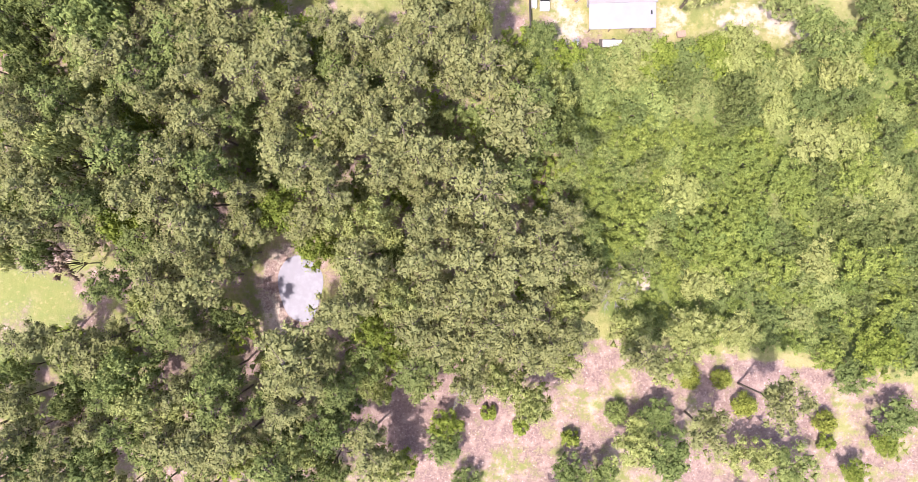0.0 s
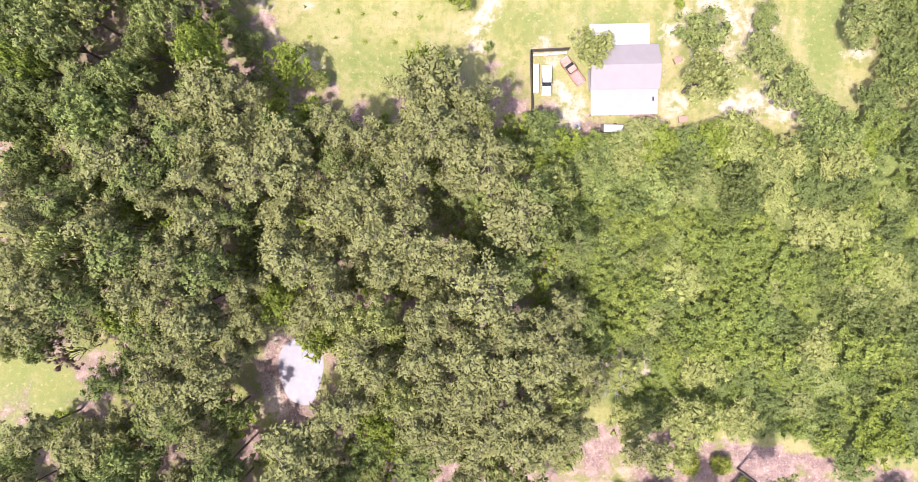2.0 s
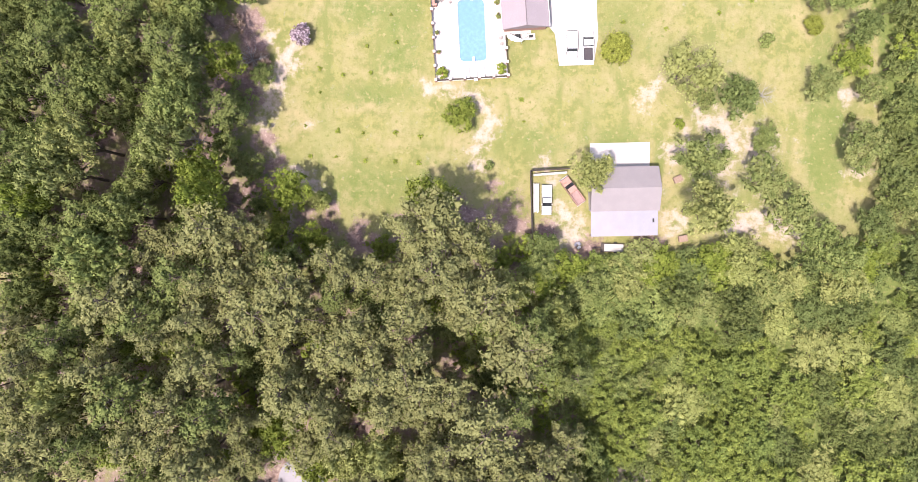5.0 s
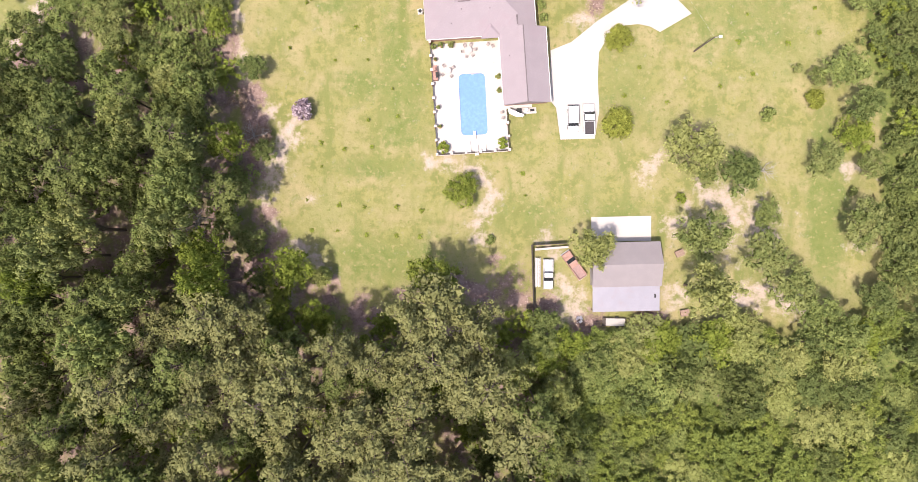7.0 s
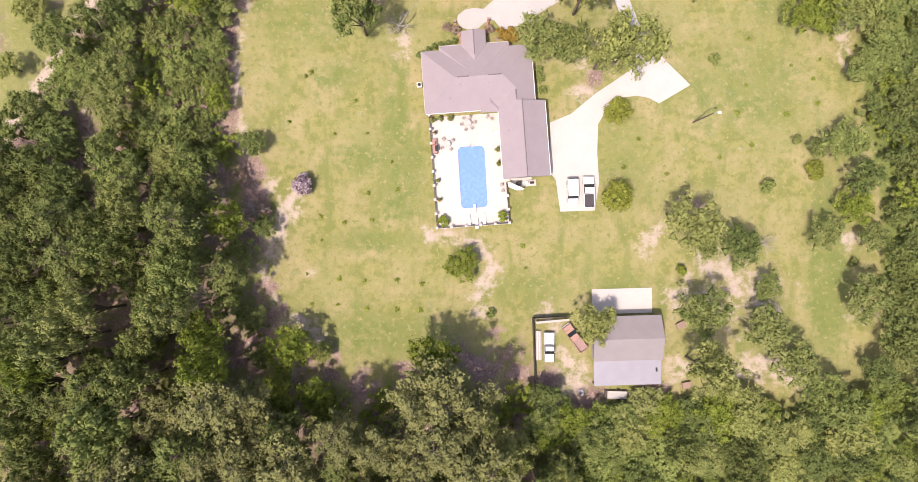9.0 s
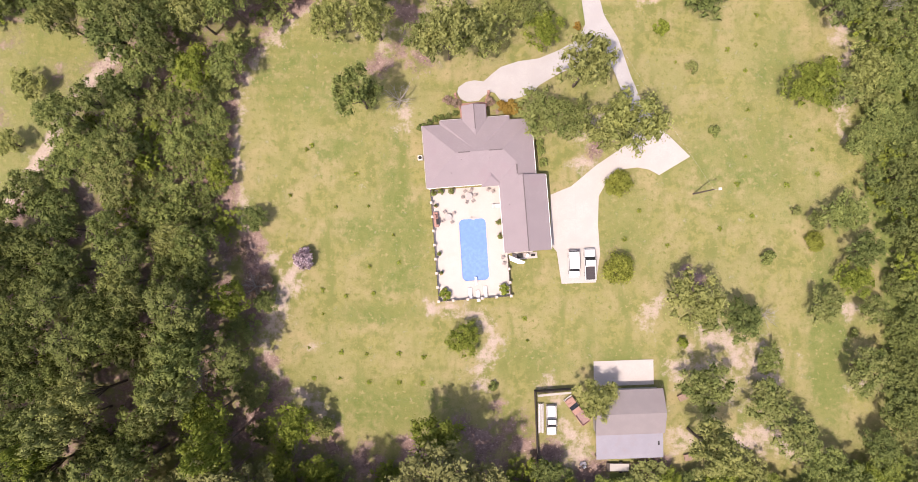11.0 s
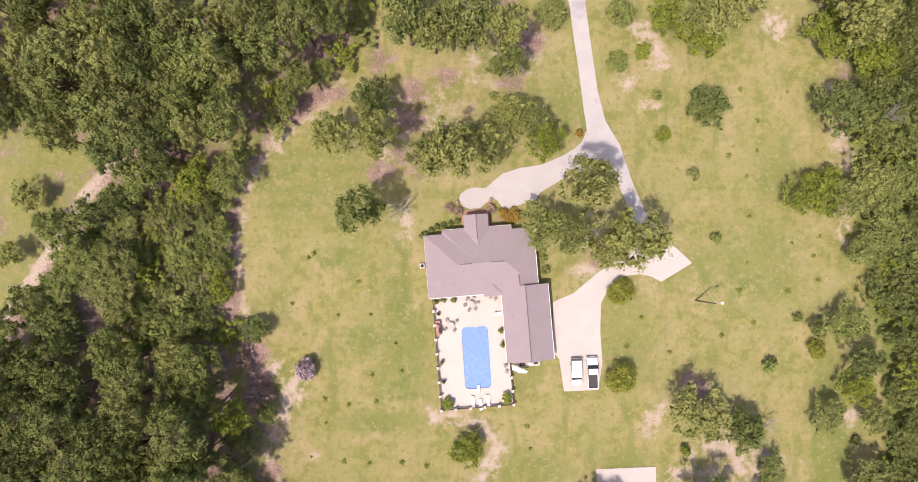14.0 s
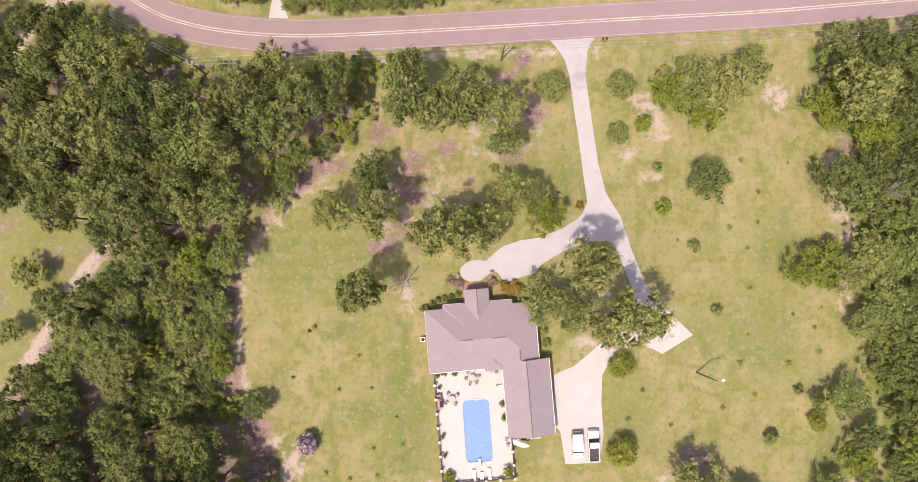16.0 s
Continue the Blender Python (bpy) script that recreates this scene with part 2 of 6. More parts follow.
def smooth_line(pts, step=1.0):
    """Points at even steps along a soft curve through the given ones."""
    p = [Vector((*a, 0)) for a in pts]
    p = [2 * p[0] - p[1], *p, 2 * p[-1] - p[-2]]
    out = []
    for i in range(1, len(p) - 2):
        a, b, c, d = p[i - 1:i + 3]
        k = max(2, int((c - b).length / step))
        for j in range(k):
            t = j / k
            out.append(0.5 * (2 * b + (c - a) * t + (2 * a - 5 * b + 4 * c - d) * t * t + (3 * b - a - 3 * c + d) * t ** 3))
    out.append(p[-2])
    return [(v.x, v.y) for v in out]


def inside(poly, x, y):
    """Which of the points lie in the outline."""
    x, y = np.asarray(x, float), np.asarray(y, float)
    hit = np.zeros(x.shape, bool)
    for (x0, y0), (x1, y1) in zip(poly, poly[1:] + poly[:1]):
        cross = ((y0 > y) != (y1 > y))
        hit ^= cross & (x < (x1 - x0) * (y - y0) / ((y1 - y0) or 1e-9) + x0)
    return hit


def off_line(pts, x, y):
    """Distance of points from a broken line."""
    best = np.full(np.shape(x), 1e9)
    for (x0, y0), (x1, y1) in zip(pts, pts[1:]):
        dx, dy = x1 - x0, y1 - y0
        t = np.clip(((x - x0) * dx + (y - y0) * dy) / (dx * dx + dy * dy + 1e-9), 0, 1)
        best = np.minimum(best, np.hypot(x - x0 - t * dx, y - y0 - t * dy))
    return best


# ---- the plan ----
ROAD_MID = [(-75.0, 168.0), (-62.0, 153.5), (-54.5, 147.8), (-47.2, 145.2), (-39.8, 143.8), (-31.4, 143.1), (-22.0, 143.0), (-8.1, 143.5), (7.8, 144.2), (23.8, 145.0), (39.8, 145.7), (55.8, 146.4), (77.3, 147.9), (120.0, 151.0)]
ROAD_HALF = 3.1
TRACK_WEST = [(-60.5, 107.5), (-65.9, 101.8), (-69.2, 97.2), (-71.6, 92.5), (-75.2, 86.9), (-79.3, 80.7), (-86.0, 72.0), (-100.0, 55.0)]
TRACK_INNER = [(-66.0, 84.0), (-65.4, 79.5), (-63.8, 74.3), (-62.0, 68.0), (-60.0, 60.0)]
TRACK_NORTH = [(-66.0, 153.0), (-71.4, 149.4), (-75.5, 145.7), (-79.7, 140.9), (-90.0, 128.0)]
FIELD_WEST = [(-110, 116), (-84, 113), (-77.4, 113.5), (-72.2, 111.8), (-66.6, 109.0), (-62.5, 105.0), (-66.5, 101.0), (-70.5, 93.0), (-75.2, 86.5), (-84.0, 74.0), (-110.0, 45.0)]
FIELD_SOUTHWEST = [(-110, -3), (-80.0, -4.0), (-71.7, -3.0), (-60.0, -5.8), (-59.5, -13.0), (-65.0, -15.5), (-69.0, -22.0), (-80.0, -25.0), (-110, -26)]
CLEARING_SOUTH = [(-19.0, -70), (-18.7, -26.0), (-9.3, -23.6), (-1.0, -23.2), (6.3, -26.6), (19.8, -20.5), (28.1, -18.0), (44.7, -20.5), (55.1, -22.5), (67.6, -24.0), (83.0, -27.0), (110, -30), (110, -70)]
PINE_WOOD = [(-110, -70), (-20, -70), (-19, -27), (-9, -24), (-1, -23), (8, -26), (19, -20), (24, -6), (22, 10), (18, 33), (3, 36), (-18, 33), (-34, 33), (-110, 33)]
WEST_WOOD = [(-110, 33), (-33, 33), (-33, 46), (-35.5, 54), (-40, 64), (-40, 80), (-41.5, 100), (-39, 107), (-33, 113), (-24, 121), (-18, 125), (-14, 137), (-36, 138), (-50, 140), (-61, 145), (-72, 144), (-84, 130), (-110, 120)]
EAST_WOOD = [(64, 140), (66, 128), (73, 122), (70, 113), (73, 103), (73.5, 88), (73, 80), (76, 72), (76, 40), (112, 35), (112, 143)]
THICKET = [(19, 33), (21, 8), (24, -8), (28, -16), (45, -19), (68, -22), (112, -28), (112, 35), (77, 35), (60, 31.5), (48, 31.5), (36, 31)]
LAWN = [(-19, 125), (-23, 122.8), (-30.5, 113), (-36.8, 107), (-40, 95), (-40, 70), (-36, 57), (-32, 47), (-32, 35), (0, 37), (13, 33), (75, 38), (75, 70), (70, 82), (71, 104), (61, 128), (61, 142), (-19, 140)]

EDGE_WEST = [(-21, 121), (-24, 118.5), (-30, 113), (-36, 107), (-39, 100), (-39.6, 88), (-38.5, 79), (-36, 71), (-35, 63), (-34.5, 56), (-31.5, 48), (-29.5, 42), (-28, 34)]
# bare earth: x, y, radius
BARE = [(-29.5, 66.0, 2.8), (-31.5, 61.5, 3.0), (-34.0, 70.0, 2.8), (-38.0, 80.0, 1.6), (-39.0, 87.0, 1.5), (-39.2, 95.0, 1.6), (-38.0, 103.0, 1.8), (-33.0, 110.5, 2.6), (-24.0, 118.5, 3.0), (47.0, 55.5, 3.4), (49.5, 52.5, 3.4), (53.5, 54.0, 2.6), (34.0, 59.5, 2.4), (36.0, 62.0, 1.8), (54.0, 38.0, 4.0), (60.0, 36.5, 3.0), (39.0, 37.5, 3.0), (19.0, 36.5, 3.2), (22.0, 34.5, 2.6), (16.0, 47.8, 2.0), (38.5, 50.5, 2.0), (19.5, 39.0, 2.8), (21.5, 37.0, 2.6), (17.5, 45.0, 1.8)]
BARE_PATHS = [([(-4.6, 61.6), (-1.5, 61.2), (3.0, 60.2), (5.6, 58.2), (6.9, 55.6), (5.3, 52.5), (3.4, 49.6), (4.8, 47.6)], 1.5), ([(44.0, 57.0), (49.0, 53.5), (54.0, 50.0), (56.5, 47.0)], 1.7), ([(48.0, 37.5), (56.0, 37.5), (62.0, 35.5)], 2.0), ([(33.0, 130.5), (36.0, 127.0), (38.0, 124.0)], 1.5), ([(-29.0, 68.0), (-30.5, 64.0), (-32.5, 60.0), (-33.0, 57.0)], 1.8), ([(-31.0, 47.5), (-27.5, 46.3), (-24.0, 44.0), (-22.0, 40.0)], 1.2)]
BARE2 = [(14.5, 126.5, 1.8), (33.5, 130.0, 2.4), (31.0, 121.0, 2.0), (35.0, 116.5, 1.8), (36.5, 125.5, 2.2), (58.0, 131.0, 3.2), (68.0, 119.0, 2.6), (70.0, 99.0, 2.6), (-7.5, 120.5, 1.6), (-9.0, 95.5, 2.6), (23.0, 87.0, 2.6), (20.0, 36.0, 3.0), (26.0, 139.6, 1.6), (4.0, 139.4, 1.5), (-13.0, 107.0, 2.4), (72.0, 47.0, 2.4), (-26.0, 54.5, 1.2), (70.0, 60.0, 2.0)]
# leaf litter under trees: x, y, radius
LITTER_SOUTH = [(-63.0, -10.0, 6.0), (-74.0, -3.0, 4.0), (-36.0, 59.0, 3.5), (-33.0, 52.0, 2.5), (-31.0, 44.0, 3.0), (10.0, 40.0, 5.0), (4.0, 37.0, 4.0), (-22.0, 38.0, 4.0), (17.0, 36.0, 4.0), (34.0, 33.0, 4.0), (11.0, 38.0, 4.5), (14.5, 33.5, 4.0), (24.0, 32.6, 4.5), (32.0, 32.4, 4.0), (7.5, 43.5, 3.0), (-8.0, 35.5, 6.0), (-16.0, 34.5, 5.0), (1.0, 39.0, 4.5), (-26.0, 37.0, 5.0), (-31.0, 48.0, 3.0)]
LITTER_NORTH = [(-5.5, 93.6, 1.2), (-3.5, 94.8, 1.2), (-1.0, 95.6, 1.2), (7.5, 96.6, 1.4), (40.8, 66.8, 3.2), (-6.5, 105.5, 3.5), (9.0, 135.0, 3.4), (13.5, 128.0, 3.6), (12.0, 138.0, 3.0), (-7.0, 118.0, 5.0), (-2.0, 121.5, 3.6), (-14.0, 105.5, 3.2), (-35.5, 66.5, 4.5), (-36.0, 73.0, 3.5), (-8.0, 115.0, 5.0), (11.0, 130.0, 4.5), (10.0, 121.0, 3.5), (70.0, 122.0, 3.0), (68.0, 135.0, 4.0), (-22.0, 120.0, 4.0), (-14.0, 125.0, 4.0), (25.0, 90.0, 3.0), (-10.0, 108.0, 3.0), (42.0, 66.0, 3.5)]


def smoothstep(lo, hi, v):
    t = np.clip((v - lo) / (hi - lo), 0, 1)
    return t * t * (3 - 2 * t)


def build_ground():
    """One sheet, fine in the middle, wide at the rim, with its covers as attributes."""
    xs = np.concatenate([[-3500, -1500, -600, -250], np.arange(-125, 125.01, 1.3), [250, 600, 1500, 3500]])
    ys = np.concatenate([[-3500, -1500, -600, -200], np.arange(-75, 180.01, 1.3), [300, 700, 1500, 3500]])
    X, Y = np.meshgrid(xs, ys)
    nx, ny = len(xs), len(ys)
    rng = np.random.default_rng(3)
    Z = np.zeros_like(X)
    for k in range(14):
        a, w = rng.uniform(0, 6.28), rng.uniform(0.15, 0.9)
        Z += 0.012 * np.sin(w * (X * math.cos(a) + Y * math.sin(a)) + rng.uniform(0, 6)) / (0.4 + w)
    pond = np.hypot((X + 26.6) / 4.2, (Y + 10.0) / 6.6)
    Z -= 0.5 * (1 - smoothstep(0.8, 1.25, pond))
    Z -= 0.05
    Z -= 0.4 * ((X > -2.6) & (X < 8.5) & (Y > 64) & (Y < 81))
    verts = np.stack([X.ravel(), Y.ravel(), Z.ravel()], 1)
    i = np.arange(ny - 1)[:, None] * nx + np.arange(nx - 1)[None]
    faces = np.stack([i, i + 1, i + nx + 1, i + nx], -1).reshape(-1, 4)
    me = mesh_of("ground", verts.tolist(), faces.tolist(), GROUND, True)
    bare, litter, lush = np.zeros_like(X), np.zeros_like(X), np.zeros_like(X)
    for x, y, r in BARE + BARE2:
        bare = np.maximum(bare, 0.62 * (1 - smoothstep(0.0, 1.75 * r, np.hypot(X - x, Y - y))))
    for line, w in BARE_PATHS:
        bare = np.maximum(bare, 0.62 * (1 - smoothstep(0.0, 2.0 * w, off_line(line, X, Y))))
    for line, w in ((TRACK_WEST, 1.55), (TRACK_INNER, 1.2), (TRACK_NORTH, 1.7)):
        bare = np.maximum(bare, 0.95 * (1 - smoothstep(0.5 * w, 1.3 * w, off_line(line, X, Y))))
    edge = off_line(EDGE_WEST, X, Y)
    bare = np.maximum(bare, 0.56 * (1 - smoothstep(0.2, 2.4, edge)))
    litter = np.maximum(litter, 0.70 * (1 - smoothstep(0.6, 3.4, off_line([(x - 1.5, y) for x, y in EDGE_WEST], X, Y))))
    for x, y, a, c, k in ((-7.0, 114.0, 14.0, 9.0, 0.33), (7.0, 124.0, 9.0, 6.0, 0.33), (69.5, 108.0, 2.5, 22.0, 0.5), (25.5, 93.0, 6.0, 5.0, 0.4), (48.0, 50.0, 14.0, 9.0, 0.36)):
        bare = np.maximum(bare, k * (1 - smoothstep(0.5, 1.2, np.hypot((X - x) / a, (Y - y) / c))))
    verge = np.abs(off_line(ROAD_MID, X, Y) - 4.8)
    bare = np.maximum(bare, np.where((X > -22) & (X < 19) & (Y < 144), 0.55, 0.3) * (1 - smoothstep(0.3, 1.2, verge)))
    bare = np.where(inside(CLEARING_SOUTH, X, Y), np.maximum(bare, 0.33 - 0.2 * (1 - smoothstep(2, 9, np.hypot((X - 9) / 2.0, Y + 35)))), bare)
    bare = np.where(np.hypot((X - 29.5) / 6, (Y + 8.5) / 3.5) < 1, np.maximum(bare, 0.7), bare)
    bare = np.maximum(bare, 0.8 * (1 - smoothstep(1.0, 1.35, np.hypot((X + 28.5) / 4.8, (Y + 10.5) / 7.5))))
    for x, y, r in LITTER_SOUTH + LITTER_NORTH:
        litter = np.maximum(litter, 0.8 * (1 - smoothstep(0.15 * r, 1.5 * r, np.hypot(X - x, Y - y))))
    litter = np.where(inside(PINE_WOOD, X, Y), np.maximum(litter, 0.6), litter)
    for wood in (WEST_WOOD, EAST_WOOD):
        k = inside(wood, X, Y)
        litter, lush = np.where(k, np.maximum(litter, 0.62 if wood is WEST_WOOD else 0.2), litter), np.where(k, 0.5 if wood is WEST_WOOD else 1.0, lush)
    lush = np.where(inside(THICKET, X, Y), 1.0, lush)
    litter = np.where(inside(CLEARING_SOUTH, X, Y), np.maximum(litter, 0.72 + 0.35 * (1 - smoothstep(6, 16, np.hypot((X + 6) / 1.3, Y + 29))) + 0.3 * (1 - smoothstep(3, 14, np.hypot(X - 55, Y + 34)))), litter)
    for f in (FIELD_WEST, FIELD_SOUTHWEST):
        k = inside(f, X, Y)
        litter, lush = np.where(k, 0.36, litter), np.where(k, 0.35 if f is FIELD_WEST else 0.5, lush)
    litter = np.maximum(litter, 0.8 * (1 - smoothstep(2, 7, np.hypot(X + 63, Y + 10))))
    litter = np.maximum(litter, 0.75 * (1 - smoothstep(3, 9, np.hypot((X + 72) / 1.4, Y + 2))))
    far = (np.abs(X) > 112) | (Y < -62) | (Y > 165)
    litter = np.where(far, 0.4, litter)
    # mown stripes and greener lawn on the west side and round the pool
    rows = 0.5 + 0.5 * np.sin(2 * np.pi * (Y - 0.03 * X) / 3.1)
    lush = np.maximum(lush, 0.55 * (1 - smoothstep(0.6, 1.1, np.hypot((X + 25) / 14, (Y - 103) / 9))) * (0.5 + 0.5 * rows))
    lush = np.maximum(lush, 0.6 * (1 - smoothstep(0.1, 1.4, np.hypot((X + 11) / 3.6, (Y - 78) / 18))))
    lush = np.maximum(lush, 0.55 * (1 - smoothstep(0.2, 1.3, np.hypot((X + 13) / 16, (Y - 44) / 6))))
    lush = np.maximum(lush, 0.45 * (1 - smoothstep(0.1, 1.3, np.hypot((X - 30) / 7, (Y - 75) / 10))))
    lush = np.maximum(lush, 0.42 * (1 - smoothstep(0.1, 1.4, np.hypot((X - 52) / 14, (Y - 88) / 12))))
    lush = np.maximum(lush, 0.6 * (1 - smoothstep(0.5, 1.1, np.hypot((X - 66) / 5, (Y - 55) / 20))))
    for x, y, a, c, k in ((-8.0, 74.0, 3.4, 10.0, 0.6), (-17.0, 75.0, 5.0, 4.0, 0.5), (-14.0, 60.5, 11.0, 2.6, 0.6), (-10.0, 66.5, 4.5, 4.0, 0.55), (12.0, 52.0, 10.0, 4.0, 0.5), (29.0, 52.0, 6.0, 4.0, 0.65), (39.0, 88.0, 5.0, 2.4, 0.6), (56.0, 84.0, 9.0, 5.0, 0.5), (58.0, 104.0, 6.0, 9.0, 0.5), (20.0, 117.0, 5.0, 8.0, 0.45), (-20.0, 90.0, 6.0, 4.0, 0.5)):
        lush = np.maximum(lush, k * (1 - smoothstep(0.2, 1.25, np.hypot((X - x) / a, (Y - y) / c))))
    lush = np.maximum(lush, 0.7 * (1 - smoothstep(0.8, 2.0, np.abs(off_line(ROAD_MID, X, Y) - 6.5))) * (X < 5))
    for name, v in (("bare", bare), ("litter", litter), ("lush", lush)):
        a = me.attributes.new(name, "FLOAT", "POINT")
        a.data.foreach_set("value", v.ravel().astype(np.float32))
    return tagged(new("ground", me), "dry mown lawn with bare sandy patches and leaf litter", "ground", kind="structure")


build_ground()


def ribbon(name, line, half, z, material, parent=None, offset=0.0, dash=None):
    """A strip of surface with thickness along a line."""
    pts = smooth_line(line, 1.5)
    bm, prev = bmesh.new(), None
    for i, (x, y) in enumerate(pts):
        a, b = pts[max(0, i - 1)], pts[min(len(pts) - 1, i + 1)]
        t = Vector((b[0] - a[0], b[1] - a[1])).normalized()
        nrm = Vector((-t.y, t.x))
        row = [bm.verts.new((x + nrm.x * o, y + nrm.y * o, h)) for o, h in ((offset - half - 0.02, z - 0.12), (offset - half, z), (offset + half, z), (offset + half + 0.02, z - 0.12))]
        if prev:
            for k in range(3):
                bm.faces.new((prev[k], row[k], row[k + 1], prev[k + 1]))
        prev = row
    return part(name, bm, material, parent)


road = tagged(ribbon("road", ROAD_MID, ROAD_HALF, 0.06, ASPHALT), "pinkish grey asphalt country road with worn lines", "road", kind="structure")
for off in (-0.22, 0.22):
    ribbon("centre_line", ROAD_MID, 0.09, 0.066, LINE_PAINT, road, off)
for off in (-2.8, 2.8):
    ribbon("edge_line", ROAD_MID, 0.05, 0.066, EDGE_PAINT, road, off)

MAIN_DRIVE = [(16.9, 142.1), (18.5, 140.2), (19.9, 138.0), (20.7, 135.1), (21.3, 129.8), (22.3, 122.3), (23.0, 115.9), (23.5, 112.2), (22.6, 110.2), (21.5, 109.1), (18.8, 107.5), (15.1, 106.0), (11.4, 105.5), (8.2, 104.5), (6.7, 103.3), (5.1, 101.9), (3.4, 102.1), (1.9, 101.8), (0.6, 100.9), (0.3, 99.9), (1.0, 98.7), (2.2, 98.2), (4.2, 98.4), (5.2, 99.3), (6.4, 100.0), (7.1, 99.8), (7.9, 98.7), (8.7, 98.0), (10.8, 98.7), (14.0, 99.7), (15.0, 101.1), (18.8, 103.3), (21.4, 104.3), (24.1, 105.2), (27.2, 105.1), (28.3, 104.3), (29.5, 101.1), (31.0, 97.2), (33.75, 97.2), (31.4, 103.2), (29.4, 109.5), (26.9, 113.8), (25.6, 119.1), (24.5, 127.6), (23.6, 135.1), (24.0, 139.4), (24.7, 141.0), (25.8, 142.3)]
APRON = [(31.0, 97.17), (32.4, 93.5), (31.6, 91.0), (28.4, 88.8), (25.2, 86.7), (20.6, 82.9), (16.9, 81.4), (16.9, 72.4), (17.9, 71.2), (18.7, 65.5), (24.8, 65.7), (25.6, 70.7), (25.3, 75.9), (25.5, 81.1), (27.3, 84.2), (29.9, 85.9), (32.5, 86.2), (34.6, 85.8), (36.4, 84.8), (42.0, 88.1), (37.5, 92.6), (33.75, 97.17)]
apron = tagged(part("driveway", slab(APRON, -0.1, 0.05), CONCRETE), "clean pale concrete parking apron beside the house", "driveway", kind="structure")
drive = tagged(part("driveway", slab(MAIN_DRIVE, -0.1, 0.05), DRIVE_CONCRETE), "weathered pale concrete driveway from the road", "driveway", kind="structure")
tagged(part("driveway", slab([(-33.5, 146.0), (-29.9, 146.0), (-31.5, 151.0), (-32.6, 151.0)], -0.1, 0.052), CONCRETE), "pale concrete driveway across the road", "driveway", kind="structure")

# pond
bm = bmesh.new()
ring = [bm.verts.new((-26.6 + 3.9 * math.cos(a) * (1 + 0.1 * math.sin(3 * a)), -10.1 + 6.1 * math.sin(a) * (1 + 0.08 * math.cos(2 * a + 1)), -0.28)) for a in np.linspace(0, 2 * math.pi, 40, False)]
bm.faces.new(ring)
# pale lavender of the reflected sky, put into the water's base colour
WATER_POND = surface("pond_water", (0.135, 0.12, 0.15), (0.165, 0.15, 0.185), 0.3, 0.5, bump=0.01, fine=1.2)
tagged(part("pond", bm, WATER_POND), "small pond among the trees, pale sky reflection in its colour", "water", kind="structure")


# ---- trees ----
def leaf_cards(rng, centres, radii, count, size, lift=0.5, flat=0.8):
    """Many small leaf clusters round clump centres, each a pointed blade."""
    c = np.repeat(centres, count, 0)
    r = np.repeat(radii, count)[:, None]
    d = rng.normal(size=(len(c), 3))
    d /= np.linalg.norm(d, axis=1, keepdims=True)
    p = c + d * r * rng.uniform(0.42, 1.38, (len(c), 1)) * np.array([1, 1, flat])
    nrm = d * 0.85 + rng.normal(size=d.shape) * 0.4 + np.array([0, 0, lift + 0.1])
    nrm /= np.linalg.norm(nrm, axis=1, keepdims=True)
    u = np.cross(nrm, rng.normal(size=d.shape))
    u /= np.linalg.norm(u, axis=1, keepdims=True) + 1e-9
    v = np.cross(nrm, u)
    s = size * rng.uniform(0.6, 1.3, (len(c), 1))
    tri = np.stack([p - u * s * 0.55 - v * s * 0.4, p + u * s * 0.55 - v * s * 0.4 + nrm * s * 0.12, p + v * s * 0.9], 1)
    return tri.reshape(-1, 3)


def ico():
    """Corners and faces of an eight-sided lump."""
    iv = np.array([(1, 0, 0), (0, 1, 0), (-1, 0, 0), (0, -1, 0), (0, 0, 1), (0, 0, -1)], float)
    tri = np.array([(0, 1, 4), (1, 2, 4), (2, 3, 4), (3, 0, 4), (1, 0, 5), (2, 1, 5), (3, 2, 5), (0, 3, 5)])
    return iv, tri


def core():
    """Corners and faces of a four-sided lump."""
    iv = np.array([(0, 0, 1), (0.94, 0, -0.33), (-0.47, 0.82, -0.33), (-0.47, -0.82, -0.33)])
    return iv, np.array([(0, 1, 2), (0, 2, 3), (0, 3, 1), (1, 3, 2)])


